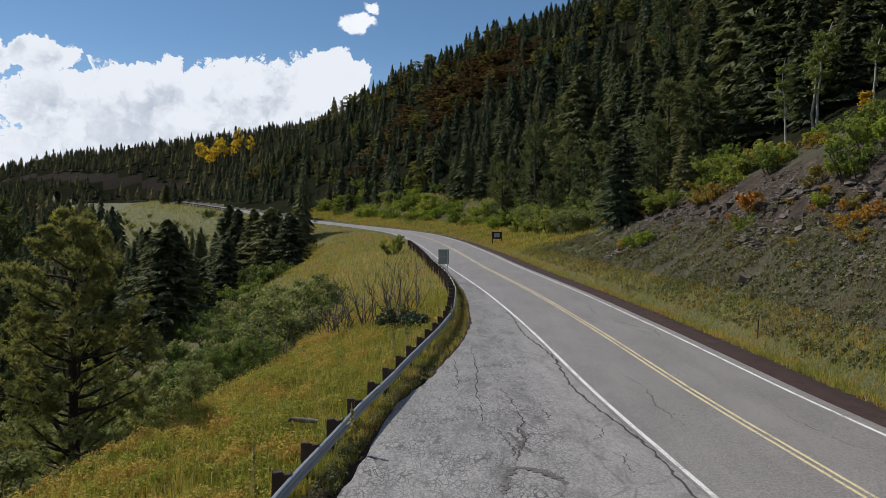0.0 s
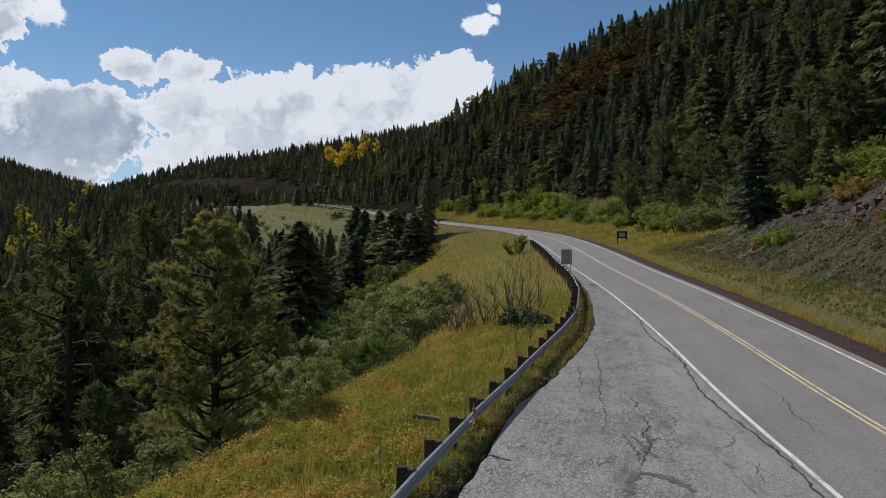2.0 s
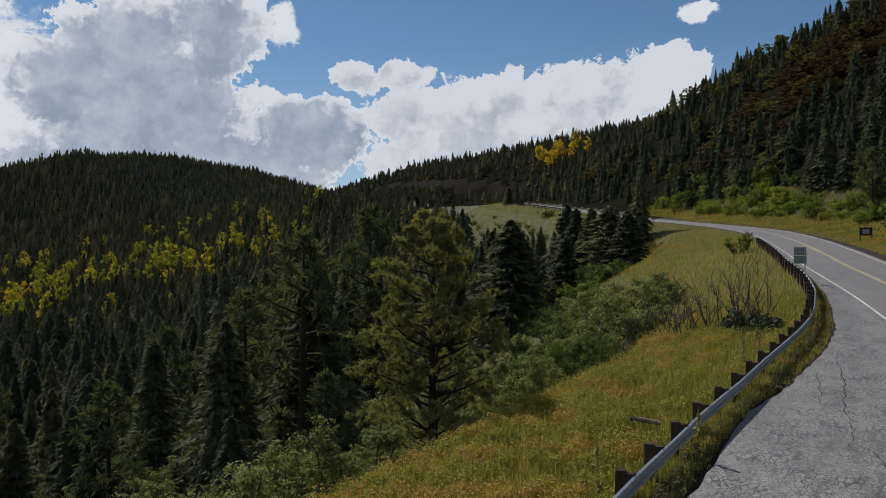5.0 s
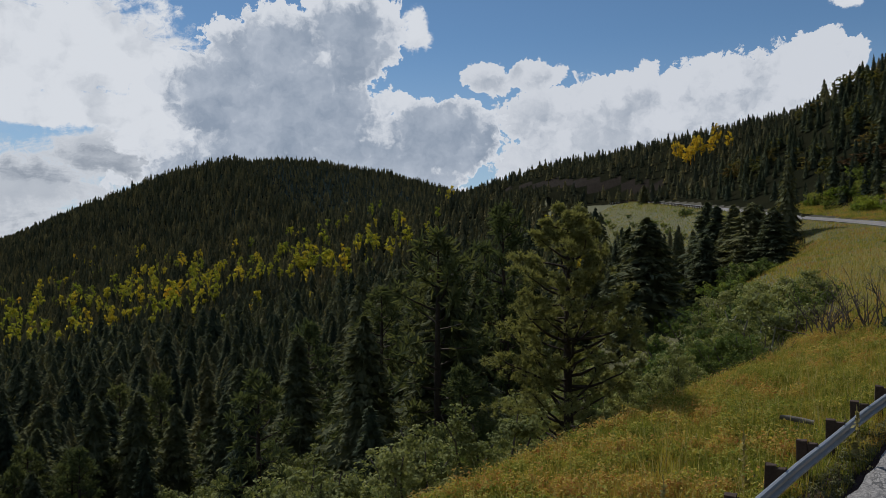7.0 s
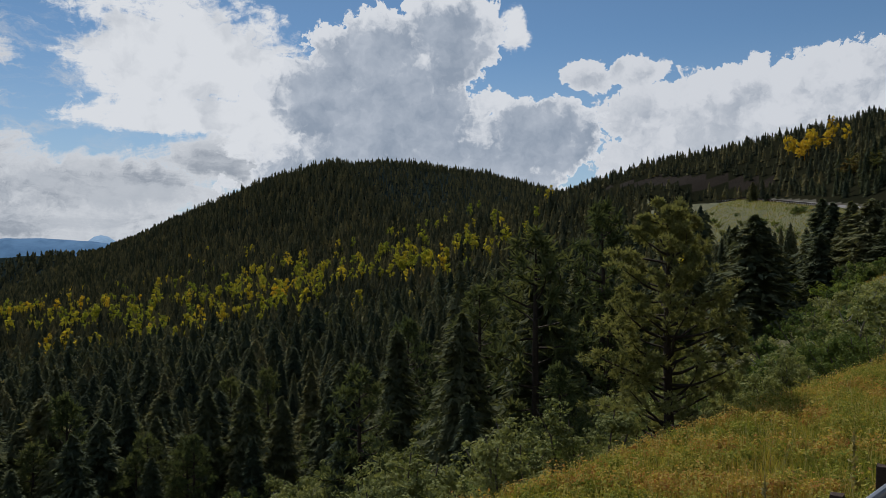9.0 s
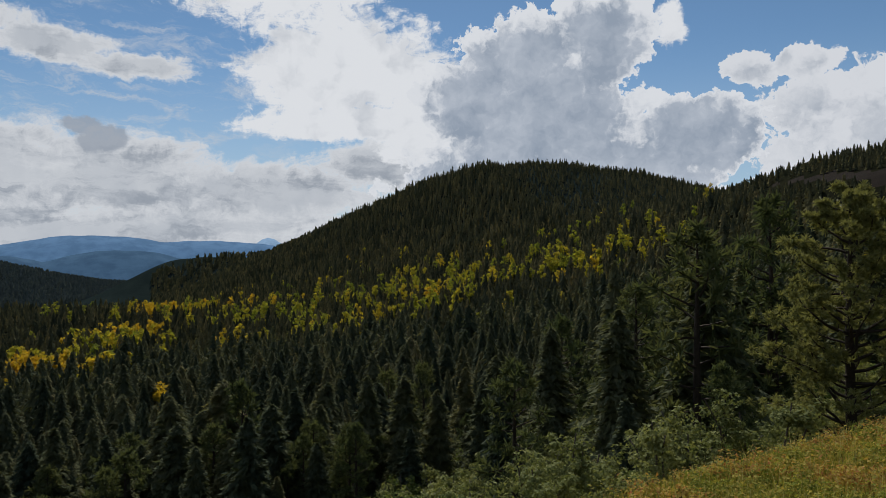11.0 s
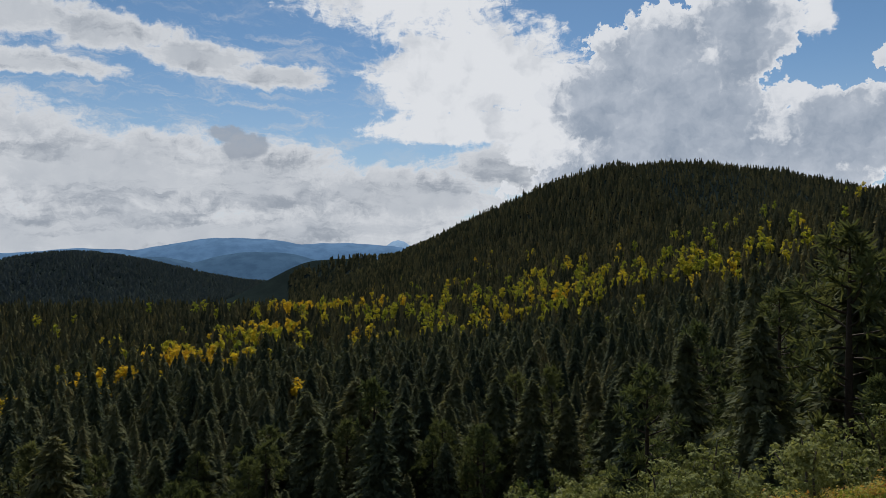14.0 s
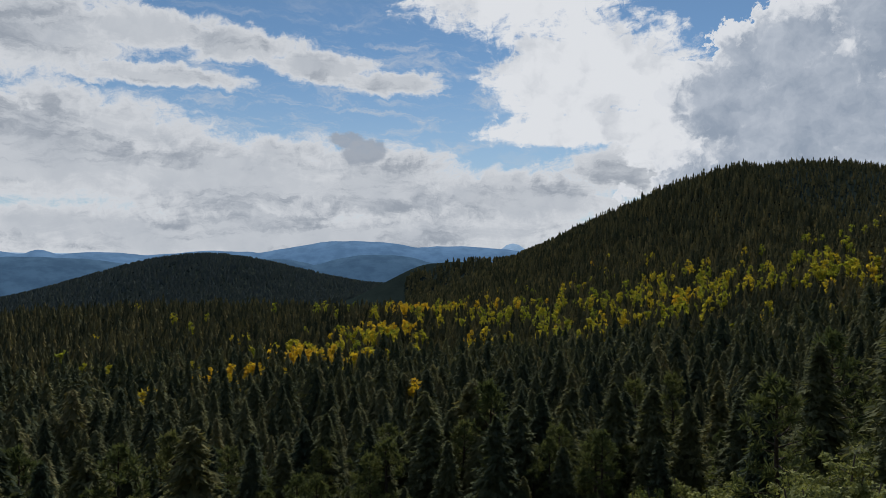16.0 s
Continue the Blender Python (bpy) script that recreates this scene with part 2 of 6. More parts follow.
def asphalt(name, dark, light, cracks):
    """Old asphalt: stone speckle, broad stains, and a net of cracks."""
    m, t, b = material(name, dark, 0.58, spec=0.5)
    p = place(t)
    g = mth(t, "ADD", mth(t, "MULTIPLY", span(t, noise_tex(t, p, 16, 6, 0.75).outputs[0], 0.28, 0.72), 0.5), mth(t, "MULTIPLY", span(t, noise_tex(t, p, 34, 3, 0.7).outputs[0], 0.3, 0.7), 0.5))
    s = noise_tex(t, p, 0.35, 5, 0.6).outputs[0]
    streaks = noise_tex(t, vmt(t, "MULTIPLY", p, (1.0, 0.12, 1.0)), 1.1, 4, 0.6).outputs[0]
    x = mth(t, "ADD", mth(t, "MULTIPLY", g, 0.62), mth(t, "MULTIPLY", mth(t, "ADD", s, streaks), 0.20))
    col = mixc(t, span(t, x, 0.3, 0.72), dark, light)
    if cracks:
        wob = vmt(t, "ADD", vmt(t, "MULTIPLY", p, (1.0, 0.62, 0.0)), vmt(t, "MULTIPLY", noise_tex(t, p, 2.0, 3, 0.6).outputs["Color"], (0.35, 0.35, 0)))
        v = t.nodes.new("ShaderNodeTexVoronoi")
        v.feature = "DISTANCE_TO_EDGE"
        v.inputs["Scale"].default_value = 7.2
        t.links.new(wob, v.inputs["Vector"])
        v2 = t.nodes.new("ShaderNodeTexVoronoi")
        v2.feature = "DISTANCE_TO_EDGE"
        v2.inputs["Scale"].default_value = 0.5
        t.links.new(wob, v2.inputs["Vector"])
        # the crack net is dense on the outer half and thins out towards the lane
        sx = t.nodes.new("ShaderNodeSeparateXYZ")
        t.links.new(p, sx.inputs[0])
        dense = mth(t, "ADD", span(t, sx.outputs[0], 4.8, 2.0), mth(t, "MULTIPLY", mth(t, "SUBTRACT", s, 0.5), 1.6), clamp=True)
        along = t.nodes.new("ShaderNodeTexVoronoi")
        along.feature = "DISTANCE_TO_EDGE"
        along.inputs["Scale"].default_value = 2.6
        t.links.new(vmt(t, "MULTIPLY", wob, (1.0, 0.16, 0.0)), along.inputs["Vector"])
        gape = mth(t, "MULTIPLY", span(t, noise_tex(t, p, 0.9, 4, 0.6).outputs[0], 0.34, 0.66), dense)
        line = mth(t, "MULTIPLY", span(t, v.outputs["Distance"], 0.13, 0.02), mth(t, "ADD", mth(t, "MULTIPLY", gape, 0.6), mth(t, "MULTIPLY", dense, 0.4)))
        line = mth(t, "MAXIMUM", line, mth(t, "MULTIPLY", mth(t, "MULTIPLY", span(t, along.outputs["Distance"], 0.034, 0.0), 0.8), gape))
        line = mth(t, "MAXIMUM", line, mth(t, "MULTIPLY", span(t, v2.outputs["Distance"], 0.012, 0.0), 0.5))
        stain = span(t, mth(t, "ADD", noise_tex(t, vmt(t, "MULTIPLY", p, (1.0, 0.45, 1.0)), 1.3, 7, 0.72, 0.6).outputs[0], mth(t, "MULTIPLY", g, 0.12)), 0.57, 0.70)
        col = mixc(t, mth(t, "MULTIPLY", stain, 0.48), col, (0.066, 0.058, 0.053))
        col = mixc(t, mth(t, "MULTIPLY", line, 0.84), col, (0.030, 0.028, 0.026))
        bump(t, b, mth(t, "SUBTRACT", mth(t, "MULTIPLY", g, 0.3), line), 0.5, 0.01)
    else:
        bump(t, b, g, 0.35, 0.006)
    t.links.new(col, b.inputs["Base Color"])
    return m


def road_paint(name, base):
    m, t, b = material(name, base, 0.75)
    p = place(t)
    w = mth(t, "ADD", mth(t, "MULTIPLY", noise_tex(t, p, 22, 4, 0.7).outputs[0], 0.6), mth(t, "MULTIPLY", noise_tex(t, p, 1.3, 4, 0.6).outputs[0], 0.4))
    t.links.new(mixc(t, span(t, w, 0.50, 0.62), base, (0.20, 0.195, 0.185)), b.inputs["Base Color"])
    return m


M_LANE = asphalt("lane_asphalt", (0.108, 0.098, 0.091), (0.273, 0.246, 0.229), False)
M_OLD = asphalt("cracked_asphalt", (0.128, 0.120, 0.112), (0.347, 0.325, 0.303), True)
M_SEAM = mottled("crack_filler", [(0.2, (0.040, 0.038, 0.036)), (0.8, (0.085, 0.08, 0.076))], 3, 30, 0.95)
M_WHITE = road_paint("white_road_paint", (0.62, 0.61, 0.58))
M_YELLOW = road_paint("yellow_road_paint", (0.56, 0.465, 0.255))
M_GRASS = mottled("dry_green_grass", [(0.25, (0.030, 0.036, 0.013)), (0.5, (0.072, 0.070, 0.026)), (0.75, (0.130, 0.104, 0.044))], 0.5, 9, relief=0.9, dist=0.12)
M_MEADOW = mottled("straw_meadow", [(0.25, (0.052, 0.057, 0.022)), (0.5, (0.088, 0.088, 0.037)), (0.75, (0.140, 0.124, 0.059))], 0.2, 5, relief=1.0, dist=0.15)
# near-black duff: the shade between the trees is put into this colour
M_FLOOR = mottled("shaded_forest_floor", [(0.3, (0.008, 0.010, 0.006)), (0.6, (0.018, 0.018, 0.010)), (0.8, (0.040, 0.033, 0.018))], 0.05, 1.2, relief=1.0, dist=0.3, spec=0.0)
M_CANOPY = mottled("far_canopy", [(0.3, (0.009, 0.015, 0.015)), (0.6, (0.018, 0.026, 0.024)), (0.8, (0.034, 0.042, 0.032))], 0.02, 0.15, rough=1.0, relief=0.6, dist=2.0, spec=0.0)
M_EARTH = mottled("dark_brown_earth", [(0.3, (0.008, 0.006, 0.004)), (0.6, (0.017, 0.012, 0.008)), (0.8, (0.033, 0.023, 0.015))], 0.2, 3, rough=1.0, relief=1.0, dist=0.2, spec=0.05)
M_SCREE = mottled("scree_bank", [(0.3, (0.025, 0.019, 0.015)), (0.52, (0.064, 0.050, 0.040)), (0.75, (0.156, 0.125, 0.096))], 0.9, 6.0, relief=1.0, dist=0.25, spec=0.05)
M_BANK = mottled("thin_grass_bank", [(0.3, (0.028, 0.026, 0.015)), (0.5, (0.054, 0.048, 0.028)), (0.75, (0.098, 0.086, 0.054))], 0.3, 6, relief=1.0, dist=0.15)
M_CINDER = mottled("red_cinder_gravel", [(0.3, (0.028, 0.018, 0.016)), (0.6, (0.06, 0.036, 0.030)), (0.8, (0.11, 0.075, 0.06))], 1.5, 18, relief=0.9, dist=0.05)
M_ROCK = mottled("grey_ledge_rock", [(0.25, (0.059, 0.047, 0.041)), (0.55, (0.143, 0.119, 0.101)), (0.8, (0.296, 0.255, 0.211))], 1.1, 9, relief=0.9, dist=0.06)
M_STEEL = mottled("galvanised_steel", [(0.3, (0.36, 0.38, 0.40)), (0.7, (0.50, 0.52, 0.54))], 0.9, 14, rough=0.5, relief=0.12, dist=0.01, spec=0.5)
M_STEEL.node_tree.nodes["Principled BSDF"].inputs["Metallic"].default_value = 0.55
M_POST = mottled("weathered_timber", [(0.3, (0.030, 0.020, 0.014)), (0.7, (0.085, 0.058, 0.042))], 2, 22, relief=0.6, dist=0.02)
M_LOG = mottled("bleached_wood", [(0.3, (0.09, 0.08, 0.062)), (0.7, (0.18, 0.16, 0.13))], 2, 22, relief=0.5, dist=0.02)
M_BARK = mottled("dark_bark", [(0.3, (0.022, 0.017, 0.013)), (0.7, (0.075, 0.055, 0.042))], 2, 14, relief=1.0, dist=0.05)
M_PALEBARK = mottled("pale_bark", [(0.35, (0.16, 0.15, 0.125)), (0.7, (0.42, 0.40, 0.34))], 1.5, 9, relief=0.4, dist=0.03)
M_TWIG = mottled("grey_twigs", [(0.3, (0.06, 0.05, 0.045)), (0.7, (0.15, 0.125, 0.11))], 2, 20, relief=0.4)
M_SIGNBACK = mottled("sign_back", [(0.3, (0.20, 0.21, 0.20)), (0.7, (0.29, 0.30, 0.285))], 1, 12, rough=0.6, relief=0.1)
M_BOARD = mottled("dark_board", [(0.3, (0.018, 0.014, 0.012)), (0.7, (0.045, 0.036, 0.03))], 2, 20, relief=0.3)
M_PANEL = mottled("pale_panel", [(0.3, (0.30, 0.31, 0.30)), (0.7, (0.45, 0.46, 0.44))], 4, 20, rough=0.6, relief=0.1)
M_SPRUCE = leafy("spruce_needles", [(0.0, (0.050, 0.070, 0.048)), (0.35, (0.096, 0.113, 0.068)), (0.7, (0.160, 0.166, 0.084)), (1.0, (0.246, 0.222, 0.104))], 0.04, 0.30, 0.85, False, 0.30)
M_WOODS = leafy("far_needles", [(0.0, (0.033, 0.047, 0.032)), (0.4, (0.080, 0.092, 0.053)), (0.75, (0.144, 0.145, 0.073)), (1.0, (0.224, 0.189, 0.092))], 0.03, 0.26, 0.9, True, 0.28)
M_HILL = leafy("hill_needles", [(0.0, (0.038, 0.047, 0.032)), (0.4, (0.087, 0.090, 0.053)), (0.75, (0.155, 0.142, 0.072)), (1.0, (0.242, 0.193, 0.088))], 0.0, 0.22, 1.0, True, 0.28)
# paler and bluer than the other needles: distance haze put into the colour
M_HAZEHILL = leafy("hazed_needles", [(0.0, (0.065, 0.085, 0.095)), (0.5, (0.086, 0.109, 0.116)), (1.0, (0.108, 0.129, 0.129))], 0.0, 0.35, 1.0, True, 0.2)
M_PINE = leafy("pine_needles", [(0.0, (0.108, 0.130, 0.053)), (0.5, (0.198, 0.207, 0.083)), (1.0, (0.332, 0.319, 0.123))], 0.06, 0.38, 0.85)
M_YOUNG = leafy("young_pine_needles", [(0.0, (0.054, 0.077, 0.039)), (0.5, (0.103, 0.123, 0.055)), (1.0, (0.169, 0.172, 0.076))], 0.05, 0.36, 0.85)
M_ASPEN = leafy("aspen_leaves", [(0.0, (0.168, 0.220, 0.042)), (0.35, (0.325, 0.336, 0.046)), (0.7, (0.538, 0.424, 0.042)), (1.0, (0.638, 0.407, 0.034))], 0.06, 0.55, 0.75, True, 0.28)
M_YELLOW_LEAF = leafy("yellow_leaves", [(0.0, (0.22, 0.20, 0.02)), (0.5, (0.40, 0.29, 0.02)), (1.0, (0.50, 0.28, 0.015))], 0.2, 0.45)
M_OAK = leafy("oak_leaves", [(0.0, (0.061, 0.097, 0.030)), (0.4, (0.112, 0.152, 0.043)), (0.75, (0.183, 0.209, 0.063)), (1.0, (0.268, 0.269, 0.095))], 0.04, 0.38, 0.75)
M_FRESH = leafy("fresh_leaves", [(0.0, (0.103, 0.151, 0.040)), (0.4, (0.178, 0.224, 0.051)), (0.75, (0.259, 0.286, 0.070)), (1.0, (0.356, 0.342, 0.092))], 0.04, 0.48, 0.75)
M_DARKROCK = mottled("dark_brown_rock", [(0.25, (0.020, 0.016, 0.012)), (0.5, (0.056, 0.046, 0.035)), (0.78, (0.155, 0.130, 0.100))], 1.4, 7, relief=1.0, dist=0.1, spec=0.1)
M_GREYOAK = leafy("grey_oak_leaves", [(0.0, (0.112, 0.135, 0.051)), (0.5, (0.213, 0.234, 0.090)), (1.0, (0.382, 0.381, 0.164))], 0.04, 0.36, 0.75, False, 0.55)
M_LIME = leafy("bright_green_leaves", [(0.0, (0.137, 0.200, 0.034)), (0.5, (0.234, 0.294, 0.048)), (1.0, (0.351, 0.369, 0.066))], 0.05, 0.50, 0.75)
M_OCHRE = leafy("ochre_leaves", [(0.0, (0.16, 0.15, 0.03)), (0.5, (0.27, 0.20, 0.03)), (1.0, (0.36, 0.22, 0.035))], 0.25, 0.4)
M_ORANGE = leafy("orange_leaves", [(0.0, (0.30, 0.12, 0.02)), (0.5, (0.42, 0.20, 0.02)), (1.0, (0.40, 0.27, 0.03))], 0.25, 0.4)
M_OLIVE = leafy("olive_scrub_leaves", [(0.0, (0.070, 0.085, 0.028)), (0.4, (0.11, 0.115, 0.034)), (0.75, (0.15, 0.125, 0.04)), (1.0, (0.15, 0.085, 0.035))], 0.08, 0.38, 0.8, True)
M_RUSSET = leafy("russet_leaves", [(0.0, (0.066, 0.042, 0.024)), (0.5, (0.105, 0.065, 0.033)), (1.0, (0.109, 0.091, 0.041))], 0.03, 0.25, 0.9, True)
M_BLADE = leafy("grass_blades", [(0.0, (0.120, 0.168, 0.031)), (0.3, (0.268, 0.274, 0.053)), (0.52, (0.456, 0.375, 0.094)), (0.76, (0.439, 0.263, 0.077)), (1.0, (0.342, 0.118, 0.046))], 0.05, 0.40, 0.85, True, 0.42)
M_BANKBLADE = leafy("bank_grass_blades", [(0.0, (0.087, 0.100, 0.042)), (0.5, (0.175, 0.151, 0.068)), (1.0, (0.224, 0.142, 0.073))], 0.04, 0.4, 0.9, True, 0.34)
M_WORN = mottled("worn_asphalt_base", [(0.3, (0.068, 0.062, 0.057)), (0.55, (0.135, 0.125, 0.117)), (0.75, (0.223, 0.207, 0.192))], 6, 45, rough=0.95, relief=1.0, dist=0.02)
M_BANKHERB = leafy("bank_herbs", [(0.0, (0.100, 0.080, 0.046)), (0.3, (0.120, 0.124, 0.066)), (0.6, (0.190, 0.196, 0.110)), (0.85, (0.240, 0.225, 0.095)), (1.0, (0.215, 0.125, 0.070))], 0.04, 0.35, 0.9, True, 0.45)
M_JUNIPER = leafy("juniper_needles", [(0.0, (0.025, 0.045, 0.025)), (1.0, (0.065, 0.085, 0.045))], 0.2, 0.2)
M_STRAW = leafy("straw_stalks", [(0.0, (0.330, 0.286, 0.121)), (0.5, (0.506, 0.440, 0.209)), (1.0, (0.616, 0.528, 0.286))], 0.1, 0.35, 0.8, True, 0.5)
M_DRYSTALK = leafy("dry_stalks", [(0.0, (0.20, 0.18, 0.07)), (1.0, (0.38, 0.33, 0.14))], 0.2, 0.35)


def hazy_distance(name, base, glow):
    """Far ridges, the blue haze of miles of air painted into base and glow."""
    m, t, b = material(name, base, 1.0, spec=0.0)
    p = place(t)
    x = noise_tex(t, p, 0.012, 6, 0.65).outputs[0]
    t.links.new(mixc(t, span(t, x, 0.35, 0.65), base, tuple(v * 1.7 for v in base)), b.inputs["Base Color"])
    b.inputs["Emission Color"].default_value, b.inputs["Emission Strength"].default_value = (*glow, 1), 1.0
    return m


# ------------------------------------------------------------ mesh helpers
def mesh_np(name, V, F, mats, index=None, tint=None, smooth=False):
    """A mesh from arrays of places and of triangles or quads, built in code."""
    V, F = np.asarray(V, np.float32), np.asarray(F, np.int32)
    me = bpy.data.meshes.new(name)
    k = F.shape[1]
    me.vertices.add(len(V)), me.loops.add(F.size), me.polygons.add(len(F))
    me.vertices.foreach_set("co", V.ravel())
    me.loops.foreach_set("vertex_index", F.ravel())
    me.polygons.foreach_set("loop_start", np.arange(0, F.size, k, dtype=np.int32))
    if index is not None:
        me.polygons.foreach_set("material_index", np.asarray(index, np.int32))
    me.polygons.foreach_set("use_smooth", np.full(len(F), smooth))
    for m in mats if isinstance(mats, (list, tuple)) else [mats]:
        me.materials.append(m)
    if tint is not None:
        me.attributes.new("tint", "FLOAT", "POINT").data.foreach_set("value", np.asarray(tint, np.float32))
    me.update(calc_edges=True)
    return me


def bm_mesh(name, bm, mat):
    me = bpy.data.meshes.new(name)
    bm.to_mesh(me)
    bm.free()
    me.materials.append(mat)
    return me


def part(name, me, parent, label="", m=None):
    ob = new(name, me)
    ob.parent = parent
    if m is not None:
        ob.matrix_local = m
    if label:
        tagged(ob, label)
    return ob


def box(bm, size, m=None, bevel=0.0):
    m = m or Matrix()
    g = bmesh.ops.create_cube(bm, size=1.0, matrix=m @ Matrix.Diagonal((*size, 1)))
    if bevel:
        es = list({e for v in g["verts"] for e in v.link_edges})
        bmesh.ops.bevel(bm, geom=es, offset=bevel, segments=1, affect="EDGES")
    return bm


def tube(points, radii, sides=7):
    """Places and triangles of a tapered tube along a line."""
    P = np.asarray(points, float)
    T = np.gradient(P, axis=0)
    T /= np.linalg.norm(T, axis=1)[:, None] + 1e-9
    ref = np.where(abs(T[:, 2:3]) < 0.9, np.array([[0, 0, 1.0]]), np.array([[1.0, 0, 0]]))
    A = np.cross(T, ref)
    A /= np.linalg.norm(A, axis=1)[:, None] + 1e-9
    B = np.cross(T, A)
    th = np.linspace(0, 2 * np.pi, sides, endpoint=False)
    R = np.asarray(radii, float)[:, None, None]
    V = P[:, None, :] + R * (np.cos(th)[None, :, None] * A[:, None, :] + np.sin(th)[None, :, None] * B[:, None, :])
    n, F = len(P), []
    for i in range(n - 1):
        for j in range(sides):
            a, b2 = i * sides + j, i * sides + (j + 1) % sides
            F += [(a, b2, b2 + sides), (a, b2 + sides, a + sides)]
    return V.reshape(-1, 3), np.array(F)


def joined(chunks):
    V, F, n = [], [], 0
    for v, f in chunks:
        V.append(v), F.append(np.asarray(f) + n)
        n += len(v)
    return np.concatenate(V), np.concatenate(F)


# ------------------------------------------------------------ the lie of the land
ROAD_PLAN = np.array([(24, -140), (17.5, -70), (13.2, -30), (10.6, 0), (9.2, 16), (8.45, 25), (7.3, 44), (4.1, 69), (-5.6, 132),
                      (-27, 176), (-62, 236), (-100, 296), (-132, 340), (-162, 357)], float)


def glide(P, n=14):
    rows = []
    for i in range(len(P) - 1):
        a, b2, c, d = P[max(i - 1, 0)], P[i], P[i + 1], P[min(i + 2, len(P) - 1)]
        for k in range(n):
            t = k / n
            rows.append(0.5 * (2 * b2 + (c - a) * t + (2 * a - 5 * b2 + 4 * c - d) * t * t + (-a + 3 * b2 - 3 * c + d) * t ** 3))
    rows.append(P[-1])
    return np.array(rows)


CL = glide(ROAD_PLAN)
CS = np.concatenate([[0], np.cumsum(np.hypot(*np.diff(CL, axis=0).T))])
CS -= CS[np.argmin(abs(CL[:, 1]))]
CT = np.gradient(CL, axis=0)
CT /= np.hypot(*CT.T)[:, None]


def road_z(s):
    s = np.asarray(s, float)
    q = np.clip(s, -200, 83)
    swell = np.interp(s, [42, 55, 75, 100, 150], [0, 0.08, 0.14, 0.14, 0])
    return swell + np.where(s < 83, 0.047 * q + 0.0002 * np.where(q > 0, q * q, 0), 5.28 + 0.07 * (np.clip(s, 83, 200) - 83) + 0.087 * (np.clip(s, 200, 350) - 200) + 0.02 * np.clip(s - 350, 0, None))


def lane_off(off):
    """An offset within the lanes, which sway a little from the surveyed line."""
    return lambda s: off + np.interp(s, [12, 20, 28, 40, 55, 75, 100, 150], [0.28, 0.20, 0.20, 0.26, 0.21, 0.14, 0.08, 0.0])


def road_at(s, off):
    """Plan place at arc s, off metres to the left of the centre line."""
    s = np.asarray(s, float)
    x, y = np.interp(s, CS, CL[:, 0]), np.interp(s, CS, CL[:, 1])
    tx, ty = np.interp(s, CS, CT[:, 0]), np.interp(s, CS, CT[:, 1])
    return x - ty * off, y + tx * off


def road_frame(x, y):
    """Arc and left offset of plan places."""
    x, y = np.ravel(np.asarray(x, float)), np.ravel(np.asarray(y, float))
    s, d = np.zeros(len(x)), np.zeros(len(x))
    for a in range(0, len(x), 20000):
        P = np.stack([x[a:a + 20000], y[a:a + 20000]], 1)
        D = ((P[:, None, :] - CL[None]) ** 2).sum(2)
        k = D.argmin(1)
        v, T = P - CL[k], CT[k]
        cr = T[:, 0] * v[:, 1] - T[:, 1] * v[:, 0]
        inner = (k > 0) & (k < len(CL) - 1)
        d[a:a + 20000] = np.where(inner, cr, np.sign(cr) * np.sqrt(D[np.arange(len(k)), k]))
        s[a:a + 20000] = CS[k] + np.clip((v * T).sum(1), -4, 4)
    return s, d


def pave_off(s):
    return np.interp(s, [-140, 0, 17, 24.7, 28, 36, 41, 52, 70, 640], [14.6, 14.3, 11.35, 9.85, 8.65, 6.85, 6.1, 5.0, 3.9, 3.9])


def rail_off(s):
    return np.interp(s, [-140, 0, 17, 21.4, 25.4, 34.6, 40, 50, 60, 80, 640], [15.7, 15.5, 12.1, 11.1, 10.1, 8.2, 7.2, 5.95, 5.2, 4.7, 4.6])


def soft(a, b2, x):
    t = np.clip((x - a) / (b2 - a), 0, 1)
    return t * t * (3 - 2 * t)


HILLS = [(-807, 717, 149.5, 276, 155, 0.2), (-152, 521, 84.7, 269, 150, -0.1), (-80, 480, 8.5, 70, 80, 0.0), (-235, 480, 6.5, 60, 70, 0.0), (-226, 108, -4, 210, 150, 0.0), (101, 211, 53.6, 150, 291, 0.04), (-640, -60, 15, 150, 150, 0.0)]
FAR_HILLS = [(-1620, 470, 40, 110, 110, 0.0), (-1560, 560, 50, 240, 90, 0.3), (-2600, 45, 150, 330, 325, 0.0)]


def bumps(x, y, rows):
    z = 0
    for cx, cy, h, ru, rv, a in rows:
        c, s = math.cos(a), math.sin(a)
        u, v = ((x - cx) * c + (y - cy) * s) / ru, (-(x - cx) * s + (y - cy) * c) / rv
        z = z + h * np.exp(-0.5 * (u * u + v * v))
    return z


def ripple(x, y, size, seed):
    """Cheap smooth unevenness from crossed waves."""
    r = np.random.RandomState(seed)
    z = 0
    for k in range(6):
        a, f, p = r.rand() * 6.283, (0.6 + r.rand()) * 6.283 / size, r.rand() * 6.283
        z = z + np.sin((x * math.cos(a) + y * math.sin(a)) * f + p)
    return z / 6


